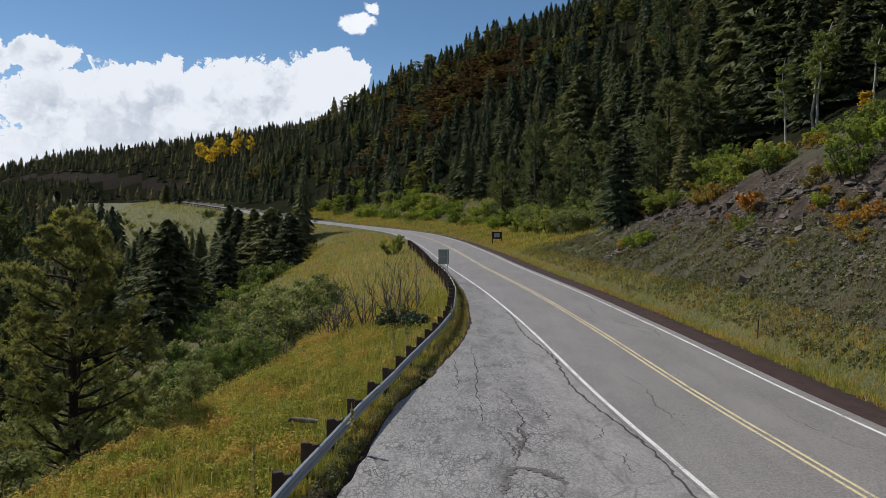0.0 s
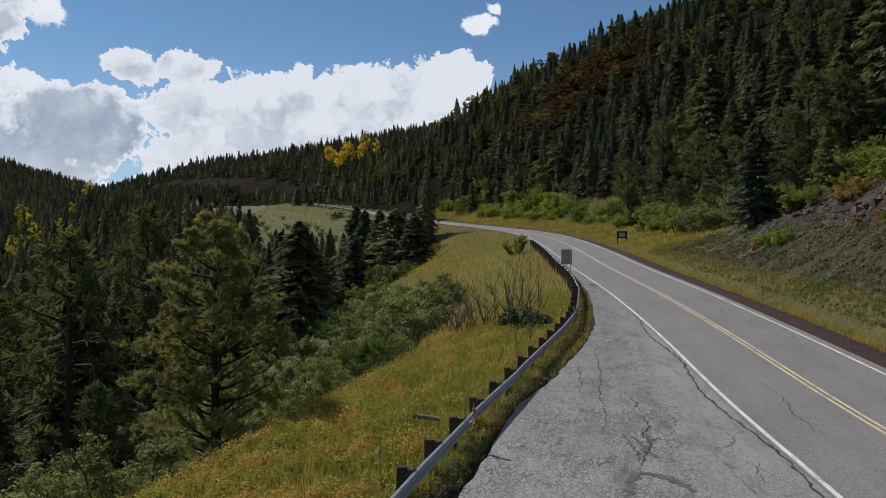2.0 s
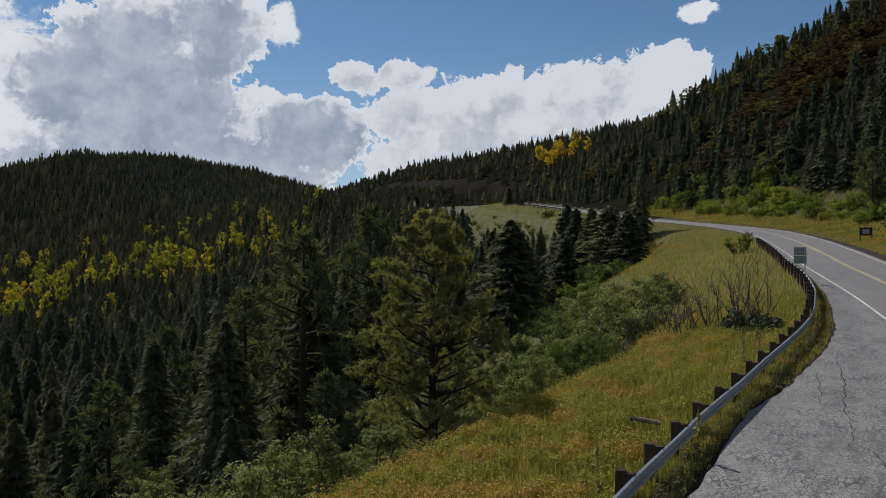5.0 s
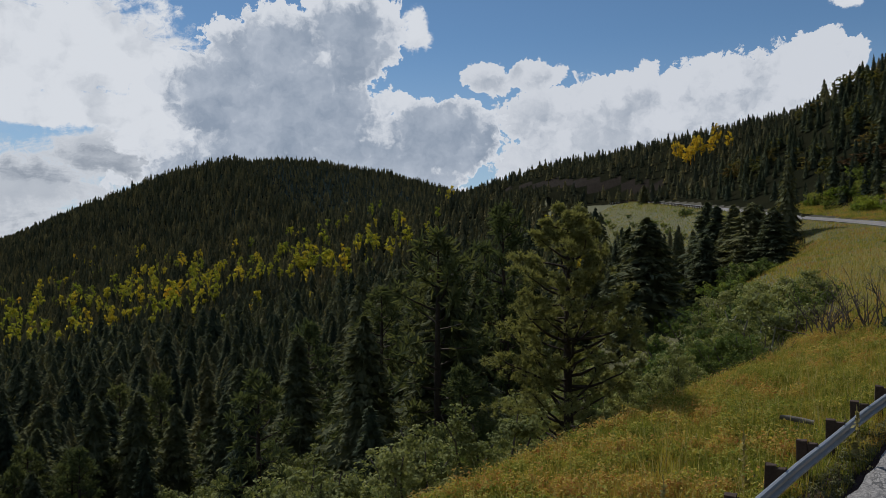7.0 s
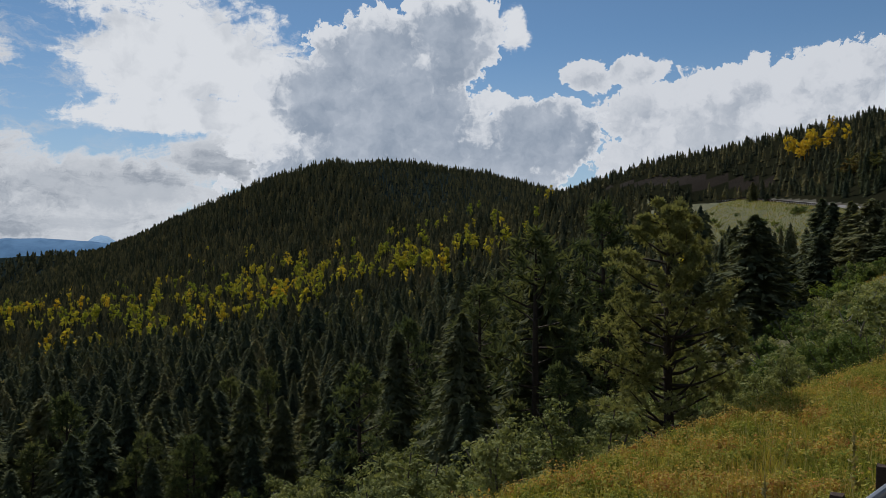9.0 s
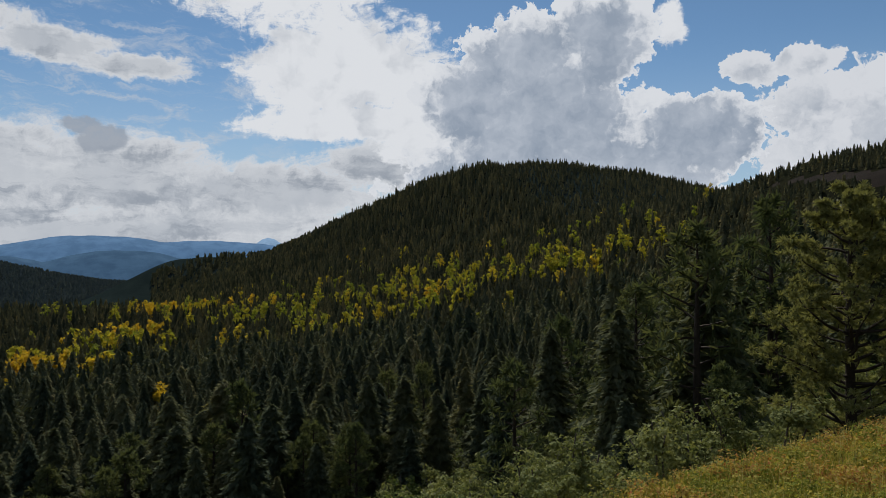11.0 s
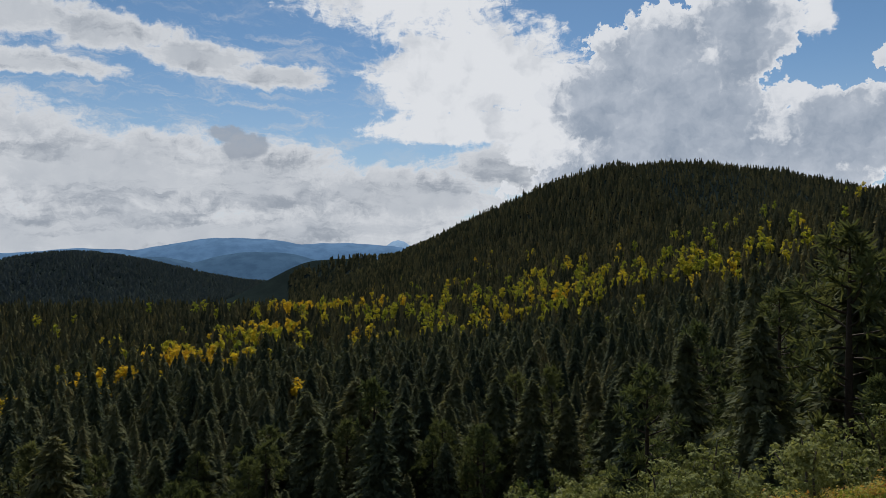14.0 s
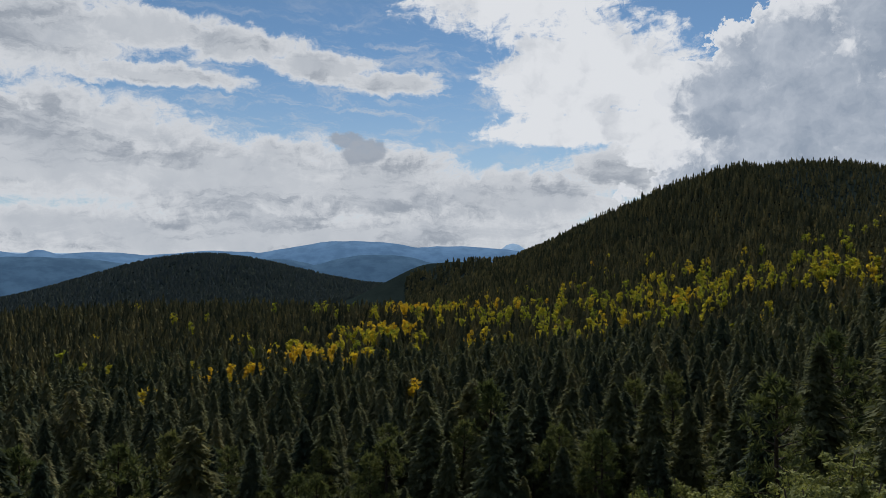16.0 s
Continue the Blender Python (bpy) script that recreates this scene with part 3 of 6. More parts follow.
def ground(x, y):
    x, y = np.asarray(x, float), np.asarray(y, float)
    shape = x.shape
    x, y = x.ravel(), y.ravel()
    s, d = road_frame(x, y)
    zr = road_z(s)
    r = np.hypot(x, y)
    # valley side
    cx, cy = np.clip(x, -1300, 900), np.clip(y, -900, 1300)
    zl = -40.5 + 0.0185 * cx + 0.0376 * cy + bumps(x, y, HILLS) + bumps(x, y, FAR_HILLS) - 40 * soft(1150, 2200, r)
    side = np.degrees(np.arctan2(-x, y))
    zl = zl - 42 * soft(600, 960, r) * soft(64, 78, side) * (1 - soft(150, 175, side))
    zl = zl + 2.2 * ripple(x, y, 90, 3) * soft(60, 200, r)
    q = d - rail_off(s)
    wide = np.interp(s, [-60, 0, 30, 62, 80, 95, 130, 150, 240, 300], [7, 7, 7, 7.5, 12, 16, 9, 5, 8, 10])
    fall = np.interp(s, [0, 60, 95], [0.10, 0.16, 0.2])
    bench = zr - 0.12 - fall * np.clip(q, 0, wide) - 0.62 * np.clip(q - wide, 0, None)
    bench = bench + 0.10 * ripple(x, y, 5, 5) * soft(0.5, 3, q)
    w = soft(22, 75, q)
    low = np.minimum(zl, zr - 2)
    zleft = np.maximum(bench, low) * (1 - w) + zl * w
    flat = zr - 0.065
    zleft = np.where(q < 0, flat, zleft)
    # mountain side
    e = -d
    tall = np.interp(s, [-140, -60, 30, 42, 58, 72, 86, 110, 640], [8, 9, 9.6, 9.4, 7.4, 5.4, 3.2, 2.2, 2.0])
    crest = np.interp(s, [-150, 60, 160, 260, 360, 470, 640], [230, 210, 128, 132, 107, 43, 4])
    ease = np.interp(s, [60, 160], [330, 160])
    ditch = -0.35 * soft(4.6, 6.0, e) * (1 - soft(6.2, 8, e))
    cut = tall * np.clip((e - 6.8) / 10.5, 0, 1) ** 1.08
    face = soft(7.5, 10, e) * (1 - soft(16, 19, e)) * soft(2, 5, tall)
    cut = cut + face * (0.55 * ripple(x, y, 4.2, 7) + 0.28 * ripple(x, y, 1.6, 8))
    up = crest * (1 - np.exp(-np.clip(e - 17, 0, None) / ease)) + 10.5 * soft(22, 100, e) * np.interp(s, [90, 220], [1.3, 1.05])
    zright = zr - 0.10 + ditch + cut + up + 1.6 * ripple(x, y, 70, 11) * soft(30, 120, e)
    past = soft(330, 385, s) * soft(12, 60, e)
    zright = zright * (1 - past) + (zl + np.clip(zr - 6 - zl, 0, None) * np.exp(-(e / 50) ** 2)) * past
    fade = soft(1200, 1800, r)
    zright = zright * (1 - fade) + fade * np.minimum(zright, 60)
    z = np.where(d >= 0, zleft, np.where(e < 4.4, flat, zright))
    return z.reshape(shape)


# ------------------------------------------------------------ ground sheet
def ring_angles():
    """Finer to the front and to the valley side, coarser behind."""
    a = np.concatenate([np.arange(-40, 112, 0.5), np.arange(112, 320, 2.0)])
    return np.radians(a)


ANG = ring_angles()
RAD = np.concatenate([[0.01], np.geomspace(2, 90, 120), np.geomspace(92, 4600, 150)])
gx, gy = -np.sin(ANG)[None] * RAD[:, None], 10 + np.cos(ANG)[None] * RAD[:, None]
gz = ground(gx, gy)
na, nr = len(ANG), len(RAD)
ii, jj = np.meshgrid(np.arange(nr - 1), np.arange(na), indexing="ij")
j2 = (jj + 1) % na
GF = np.stack([ii * na + jj, (ii + 1) * na + jj, (ii + 1) * na + j2, ii * na + j2], -1).reshape(-1, 4)[:, ::-1]
GV = np.stack([gx, gy, gz], -1).reshape(-1, 3)


def land_kind(x, y):
    """0 meadow grass, 1 forest floor, 2 scree, 3 thin grass bank, 4 cinder shoulder, 5 bench grass."""
    s, d = road_frame(x, y)
    r, e, q = np.hypot(x, y), -d, d - rail_off(s)
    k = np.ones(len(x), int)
    wob = 2.5 * ripple(x, y, 9, 21)
    wide = np.interp(s, [-60, 0, 30, 60, 95, 130, 150, 240, 300], [8, 8, 8, 9, 20, 12, 8, 30, 30])
    k = np.where((q > -2) & (q < wide + wob), np.where(s > 46, 0, 5), k)
    k = np.where((q > -2) & (q < 0.15) & (s < 75), 4, k)
    k = np.where((q > wide + wob) & (q < 46) & (s < 140), 5, k)
    k = np.where((d < 0) & (e < 22 + wob), 3, k)
    k = np.where((d < 0) & (e > 12.6 + wob * 0.6) & (e < 18.5) & (s < 78), 2, k)
    k = np.where((d < 0) & (s > 74) & (e < 18 + wob), 0, k)
    k = np.where((d < 0) & (e < 8.6 + wob * 0.4), 0, k)
    k = np.where((d < 0) & (e < 5.95 + 0.5 * ripple(x, y, 2, 4)), 4, k)
    k = np.where((d < 0) & (s > 108) & (e > 5.6), np.where(e < np.where(s < 205, 24, 8.5) + wob, 3, 1), k)
    k = np.where(bowl(x, y), 0, k)
    k = np.where((r > 620) & (np.abs(d) > 30), 6, k)
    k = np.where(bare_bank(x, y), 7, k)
    return k


def bowl(x, y):
    """The open grassy bowl under the upper bend of the road."""
    s, d = road_frame(x, y)
    return (d > 3) & (d < 34) & (s > 250) & (s < 350)


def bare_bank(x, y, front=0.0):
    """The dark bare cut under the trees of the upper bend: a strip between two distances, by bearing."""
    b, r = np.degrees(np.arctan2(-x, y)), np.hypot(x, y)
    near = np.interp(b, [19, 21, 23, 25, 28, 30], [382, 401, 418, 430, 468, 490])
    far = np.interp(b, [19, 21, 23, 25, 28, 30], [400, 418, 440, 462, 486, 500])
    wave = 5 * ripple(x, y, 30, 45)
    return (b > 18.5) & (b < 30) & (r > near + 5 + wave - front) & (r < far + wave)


cen = GV[GF].mean(1)
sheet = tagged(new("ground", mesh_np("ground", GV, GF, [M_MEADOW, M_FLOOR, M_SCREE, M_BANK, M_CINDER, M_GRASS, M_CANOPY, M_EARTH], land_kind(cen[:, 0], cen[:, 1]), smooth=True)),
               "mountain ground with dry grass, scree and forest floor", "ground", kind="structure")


# ------------------------------------------------------------ road
def ribbon(name, s0, s1, off_a, off_b, lift, mat, step=1.0, cross=1):
    s = np.arange(s0, s1 + step, step)
    rows = []
    for k in range(cross + 1):
        w = k / cross
        oa = off_a(s) if callable(off_a) else np.full(len(s), off_a)
        ob = off_b(s) if callable(off_b) else np.full(len(s), off_b)
        x, y = road_at(s, oa * (1 - w) + ob * w)
        rows.append(np.stack([x, y, road_z(s) + lift], 1))
    V = np.stack(rows, 1).reshape(-1, 3)
    n, c = len(s), cross + 1
    F = [(i * c + k, i * c + k + 1, (i + 1) * c + k + 1, (i + 1) * c + k) for i in range(n - 1) for k in range(cross)]
    return mesh_np(name, V, F, mat, smooth=True)


lane = tagged(new("road", ribbon("road", -135, 394, 3.62, lane_off(-3.70), 0.0, M_LANE, cross=4)),
              "grey worn asphalt two-lane mountain road", "road", kind="structure")
pull = tagged(new("pavement", ribbon("pavement", -135, 72, lambda s: pave_off(s) + 0.03 * np.sin(s * 0.9) + 0.03 * np.sin(s * 3.7) + 0.02 * np.sin(s * 8.3), 3.62, -0.006, M_OLD, 0.5, 4)),
              "cracked pale asphalt pull-off beside the road", "pavement", kind="structure")
part("pavement_edge", ribbon("pavement_edge", 72, 394, 3.95, 3.62, -0.006, M_OLD, 2.0), pull)
part("edge_line", ribbon("edge_line", -135, 392, lane_off(3.32), lane_off(3.19), 0.005, M_WHITE), lane, "white edge line")
part("edge_line", ribbon("edge_line", -135, 392, lane_off(-3.17), lane_off(-3.29), 0.005, M_WHITE), lane, "white edge line")
part("centre_line", ribbon("centre_line", -135, 392, lane_off(0.16), lane_off(0.065), 0.005, M_YELLOW), lane, "yellow centre line")
part("centre_line", ribbon("centre_line", -135, 392, lane_off(-0.065), lane_off(-0.16), 0.005, M_YELLOW), lane, "yellow centre line")


def crack(points, width, lift, seed):
    """A jagged dark crack laid along plan points."""
    r = np.random.RandomState(seed)
    P = glide(np.array(points, float), 14)
    P = P + r.normal(0, 0.022 + 0.15 * max(0.0, width - 0.04), P.shape) + 0.03 * np.sin(np.arange(len(P))[:, None] * np.array([0.9, 1.3]) + seed)
    T = np.gradient(P, axis=0)
    T /= np.hypot(*T.T)[:, None] + 1e-9
    N = np.stack([-T[:, 1], T[:, 0]], 1)
    w = (width * (0.35 + r.rand(len(P))) * np.sin(np.linspace(0.15, 2.99, len(P))) ** 0.5)[:, None]
    A, B = P + N * w, P - N * w
    s, _ = road_frame(P[:, 0], P[:, 1])
    z = road_z(s) + lift
    V = np.concatenate([np.c_[A, z], np.c_[B, z]])
    n = len(P)
    return V, [(i, i + 1, n + i + 1, n + i) for i in range(n - 1)]


# the long seam between pull-off and lane, and the largest cracks
seam = [crack([road_at(a, 3.85 + 0.16 * math.sin(a * 0.55)) for a in np.linspace(6 + 9 * k, 17 + 9 * k, 6)], 0.040, 0.004, k) for k in range(4)]
part("crack", mesh_np("crack", *joined(seam), M_SEAM), pull, "dark open seam")
for k, (wide, pts) in enumerate([(0.030, [(2.2, 22.7), (2.27, 21.6), (2.02, 20.8), (2.16, 20.0), (1.95, 19.2), (1.75, 18.3)]), (0.016, [(2.16, 20.2), (2.34, 20.5), (2.5, 20.4)]),
                                 (0.020, [(1.5, 20.9), (1.62, 20.0), (1.78, 19.2), (1.7, 18.6)]), (0.014, [(2.3, 22.0), (2.7, 22.1), (2.95, 22.4)]), (0.022, [(2.92, 22.9), (3.06, 22.4), (3.0, 21.8)]),
                                 (0.014, [(1.9, 25.6), (2.1, 24.4), (2.22, 22.7)]), (0.016, [(1.2, 33.0), (1.25, 28.5), (1.1, 25.4), (1.15, 22.8), (1.0, 21.0)]), (0.014, [(0.4, 31.0), (0.5, 28.2), (0.45, 25.0)]),
                                 (0.013, [(4.1, 21.8), (4.35, 20.9), (4.1, 20.2), (3.7, 19.9)]), (0.012, [(4.5, 18.9), (4.3, 18.2), (4.4, 17.5)])]):
    part("crack", mesh_np("crack", *crack(pts, wide, 0.004, 20 + k), M_SEAM), pull, "dark jagged crack")
for k, (wide, pts) in enumerate([(0.10, [(1.30, 16.2), (1.42, 17.2), (1.62, 17.75), (1.95, 17.72)]), (0.13, [(1.9, 17.8), (2.2, 17.62), (2.5, 17.25), (2.72, 16.75)]), (0.07, [(1.75, 20.6), (1.95, 19.9), (1.85, 19.1)]),
                                 (0.06, [(2.0, 21.2), (2.15, 20.5), (2.0, 19.6), (2.2, 18.9)])]):
    part("worn_patch", mesh_np("worn_patch", *crack(pts, wide, 0.002, 60 + k), M_WORN), pull, "dark crumbled patch of worn asphalt")
for k, (wide, pts) in enumerate([(0.016, [(6.55, 27.6), (6.75, 26.2), (6.7, 24.7), (6.55, 23.6), (6.65, 22.4), (6.75, 21.1)]), (0.012, [(6.65, 22.7), (6.9, 22.4), (7.1, 22.3)]), (0.012, [(10.0, 22.4), (10.2, 21.2), (10.45, 19.4)]),
                                 (0.015, [(6.9, 43.0), (7.6, 40.8), (8.3, 39.6), (8.7, 37.8)]), (0.018, [(9.0, 41.0), (9.6, 39.2), (10.3, 37.8), (10.2, 35.8)]), (0.014, [(9.4, 37.9), (10.0, 36.9), (10.4, 36.7)]), (0.012, [(8.9, 46.5), (8.6, 44.0), (9.2, 42.2)])]):
    part("crack", mesh_np("crack", *crack(pts, wide, 0.006, 40 + k), M_SEAM), lane, "dark jagged crack")


# ------------------------------------------------------------ guardrail
def beam_mesh(s0, s1):
    """A length of rolled W-section rail along the edge of the pull-off."""
    prof = [(0.0, 0.155), (0.045, 0.135), (0.075, 0.10), (0.075, 0.06), (0.02, 0.02), (0.02, -0.02), (0.075, -0.06), (0.075, -0.10), (0.045, -0.135), (0.0, -0.155)]
    s = np.linspace(s0, s1, 9)
    rows = []
    for d, h in prof:
        x, y = road_at(s, rail_off(s) - d)
        rows.append(np.stack([x, y, road_z(s) + 0.55 + h], 1))
    back = []
    for d, h in prof[::-1]:
        x, y = road_at(s, rail_off(s) - d + 0.006)
        back.append(np.stack([x, y, road_z(s) + 0.55 + h], 1))
    V = np.stack(rows + back, 1)
    c = V.shape[1]
    F = [(i * c + k, i * c + (k + 1) % c, (i + 1) * c + (k + 1) % c, (i + 1) * c + k) for i in range(8) for k in range(c)]
    return mesh_np("rail", V.reshape(-1, 3), F, M_STEEL, smooth=False)


def post_mesh(seed):
    """A square timber post with its offset block; the top a little worn."""
    r = random.Random(seed)
    bm = bmesh.new()
    box(bm, (0.20, 0.20, 1.25), Matrix.Translation((-0.30, 0, 0.17)) @ pose(0, 0, 0, 0, r.uniform(-2, 2), r.uniform(-4, 4)), 0.012)
    box(bm, (0.20, 0.18, 0.36), Matrix.Translation((-0.105, 0, 0.56)), 0.012)
    for v in bm.verts:
        if v.co.z > 0.7:
            v.co.z += r.uniform(-0.02, 0.015)
    return bm_mesh("post", bm, M_POST)


guard = tagged(new("guardrail"), "galvanised steel guardrail on dark timber posts", "guardrail")
STEP, FIRST = 1.905, 16.35 - 1.905 * 14
for k in range(22):
    a = FIRST + k * 2 * STEP
    part("rail", beam_mesh(a, a + 2 * STEP + 0.25), guard)
posts = [post_mesh(k) for k in range(4)]
bolt_bm = bmesh.new()
bmesh.ops.create_cone(bolt_bm, cap_ends=True, segments=8, radius1=0.022, radius2=0.016, depth=0.02)
bolt_me = bm_mesh("bolt", bolt_bm, M_STEEL)
for k in range(58):
    a = FIRST + k * STEP
    x, y = road_at(a, rail_off(a))
    tx, ty = np.interp(a, CS, CT[:, 0]), np.interp(a, CS, CT[:, 1])
    turn = math.degrees(math.atan2(-tx, ty))
    p = part("post", posts[k % 4], guard, m=pose(float(x), float(y), float(road_z(a)), 0, 0, turn))
    part("bolt", bolt_me, p, m=pose(0.026, 0, 0.55, 0, 90, 0))
# rail on the outer side of the far bend
far_guard = tagged(new("guardrail"), "distant low steel guardrail along the upper bend", "guardrail")
for k in range(35):
    a = 250 + k * 3.81
    part("rail", beam_mesh(a, a + 3.9), far_guard)
for k in range(70):
    a = 250 + k * STEP
    x, y = road_at(a, rail_off(a))
    part("post", posts[k % 4], far_guard, m=pose(float(x), float(y), float(road_z(a)), 0, 0, 30))


# ------------------------------------------------------------ signs and small road things
def ground_z(x, y):
    return float(ground(np.array([x]), np.array([y]))[0])


def back_sign(x, y, z, turn):
    root = tagged(new("road_sign"), "grey metal road sign seen from its back, on one post", "sign")
    root.matrix_basis = pose(x, y, z, 0, 0, turn)
    bm = box(bmesh.new(), (0.07, 0.05, 3.0), Matrix.Translation((0.30, 0, 1.05)), 0.008)
    part("post", bm_mesh("post", bm, M_STEEL), root)
    for zz, h in ((2.32, 0.56), (1.75, 0.54)):
        bm = box(bmesh.new(), (0.80, 0.012, h), Matrix.Translation((0, 0.04, zz)), 0.004)
        p = part("panel", bm_mesh("panel", bm, M_SIGNBACK), root)
        for dz in (-0.17, 0.17):
            bm = box(bmesh.new(), (0.70, 0.02, 0.035), Matrix.Translation((0, 0.02, zz + dz)), 0.004)
            part("brace", bm_mesh("brace", bm, M_SIGNBACK), p)
    return root


def notice_board(x, y, z, turn):
    root = tagged(new("notice_board"), "dark framed wooden notice board with pale panel", "sign")
    root.matrix_basis = pose(x, y, z, 0, 0, turn)
    for sx in (-0.62, 0.62):
        bm = box(bmesh.new(), (0.12, 0.12, 2.2), Matrix.Translation((sx, 0, 0.45)), 0.01)
        part("post", bm_mesh("post", bm, M_BOARD), root)
    for zz in (0.62, 1.46):
        bm = box(bmesh.new(), (1.30, 0.09, 0.12), Matrix.Translation((0, 0, zz)), 0.01)
        part("frame_rail", bm_mesh("frame_rail", bm, M_BOARD), root)
    bm = box(bmesh.new(), (1.16, 0.03, 0.80), Matrix.Translation((0, 0.012, 1.04)), 0.004)
    part("backing", bm_mesh("backing", bm, M_BOARD), root)
    bm = box(bmesh.new(), (0.72, 0.02, 0.52), Matrix.Translation((0, -0.02, 1.05)), 0.003)
    p = part("panel", bm_mesh("panel", bm, M_PANEL), root)
    for k in range(4):
        bm = box(bmesh.new(), (0.5 - 0.08 * (k % 2), 0.004, 0.035), Matrix.Translation((0, -0.033, 1.22 - 0.11 * k)))
        part("text_bar", bm_mesh("text_bar", bm, M_BOARD), p)
    return root


back_sign(0.05, 58.0, float(road_z(58.0)) - 0.05, 2)
notice_board(7.4, 105.0, ground_z(7.4, 105.0), -8)


def old_log(x, y, turn):
    root = tagged(new("log"), "short bleached log lying in the grass behind the guardrail", "log")
    v, f = tube([(-0.42, 0, 0.1), (-0.2, 0.02, 0.12), (0.1, -0.02, 0.13), (0.42, 0.03, 0.12)], [0.06, 0.07, 0.075, 0.06], 9)
    caps = [(0, k, k + 1) for k in range(1, 8)] + [(27, 27 + k + 1, 27 + k) for k in range(1, 8)]
    part("wood", mesh_np("wood", v, np.concatenate([f, np.array(caps)]), M_LOG, smooth=True), root)
    root.matrix_basis = pose(x, y, ground_z(x, y) + 0.25, 0, 4, turn)


old_log(-3.95, 21.6, -5)


# ------------------------------------------------------------ plants: how each kind is made
def rot_random(n, r):
    q = r.normal(size=(n, 4))
    q /= np.linalg.norm(q, axis=1)[:, None]
    w, x, y, z = q.T
    return np.stack([np.stack([1 - 2 * (y * y + z * z), 2 * (x * y - z * w), 2 * (x * z + y * w)], 1),
                     np.stack([2 * (x * y + z * w), 1 - 2 * (x * x + z * z), 2 * (y * z - x * w)], 1),
                     np.stack([2 * (x * z - y * w), 2 * (y * z + x * w), 1 - 2 * (x * x + y * y)], 1)], 1)


def leaf_cloud(centres, size, r, long=1.0, single=False):
    """Small folded leaves, one at each place, turned at random: two triangles each, or a single one."""
    n = len(centres)
    if single:
        tri = np.array([(-0.5, -0.32, 0), (-0.3, 0.42, 0.05), (0.62, 0.0, 0)])
        k = (size * (0.6 + 0.8 * r.rand(n)))[:, None, None]
        V = centres[:, None, :] + k * np.einsum("nij,kj->nki", rot_random(n, r), tri)
        return V.reshape(-1, 3), np.arange(3 * n).reshape(-1, 3)
    base = np.array([(-0.5 * long, 0, 0), (0, 0.32, 0.06), (0.5 * long, 0, 0), (0, -0.32, 0.06)])
    R = rot_random(n, r)
    k = (size * (0.6 + 0.8 * r.rand(n)))[:, None, None]
    V = centres[:, None, :] + k * np.einsum("nij,kj->nki", R, base)
    F = (np.arange(n)[:, None, None] * 4 + np.array([(0, 1, 2), (0, 2, 3)])[None]).reshape(-1, 3)
    return V.reshape(-1, 3), F


def skirts(seed, tiers, blades, rad, power=0.85, droop=0.45):
    """The body of a spire of height 1: overlapping skirts of boughs with a ragged hem."""
    r = np.random.RandomState(seed)
    f = np.repeat(0.05 + 0.88 * (np.arange(tiers) + 0.35 * r.rand(tiers)) / tiers, blades)
    n = tiers * blades
    a = np.tile(np.arange(blades) * 6.283 / blades, tiers) + np.repeat(r.rand(tiers) * 6.283, blades) + r.normal(0, 0.12, n)
    R = (rad * (1 - f) ** power + 0.008) * np.repeat(0.86 + 0.28 * r.rand(tiers), blades) * (0.72 + 0.5 * r.rand(n))
    w = 3.1416 / blades * (0.75 + 0.5 * r.rand(n))
    step = 0.88 / tiers
    rows = [np.stack([0 * a, 0 * a, np.minimum(f + step * 1.25, 0.99)], 1)]
    for sign, far in ((-1, 0.80 + 0.3 * r.rand(n)), (1, 0.80 + 0.3 * r.rand(n))):
        b = a + sign * w
        rows.append(np.stack([np.cos(b) * R * far, np.sin(b) * R * far, f - droop * R * far + r.normal(0, 0.18 * step, n)], 1))
    V = np.stack(rows, 1).reshape(-1, 3)
    V = np.concatenate([V, [(0.013, 0, 0.88), (-0.012, 0.011, 0.88), (0, 0, 1.0)]])
    return V, np.arange(len(V)).reshape(-1, 3)


def leaf_tufts(centres, per, rad, leaf, r, flat=0.75):
    """Round clumps of leaves that lie roughly like the skin of the clump, so that it has a lit side and a dark one."""
    n = len(centres)
    D = r.normal(size=(n, per, 3))
    D /= np.linalg.norm(D, axis=2)[..., None]
    big = np.asarray(rad) * (0.6 + 0.8 * r.rand(n))
    P = (centres[:, None, :] + D * big[:, None, None] * (0.55 + 0.5 * r.rand(n, per, 1)) * np.array([1, 1, flat])).reshape(-1, 3)
    N = (D * 0.8 + np.array([0, 0, 0.45]) + r.normal(0, 0.38, D.shape)).reshape(-1, 3)
    N /= np.linalg.norm(N, axis=1)[:, None]
    U = np.cross(N, r.normal(size=N.shape))
    U /= np.linalg.norm(U, axis=1)[:, None] + 1e-9
    W = np.cross(N, U)
    k = (leaf * (0.6 + 0.8 * r.rand(len(P))))[:, None]
    V = np.stack([P - 0.5 * k * U - 0.34 * k * W, P - 0.3 * k * U + 0.42 * k * W, P + 0.62 * k * U], 1).reshape(-1, 3)
    return V, np.arange(len(V)).reshape(-1, 3)


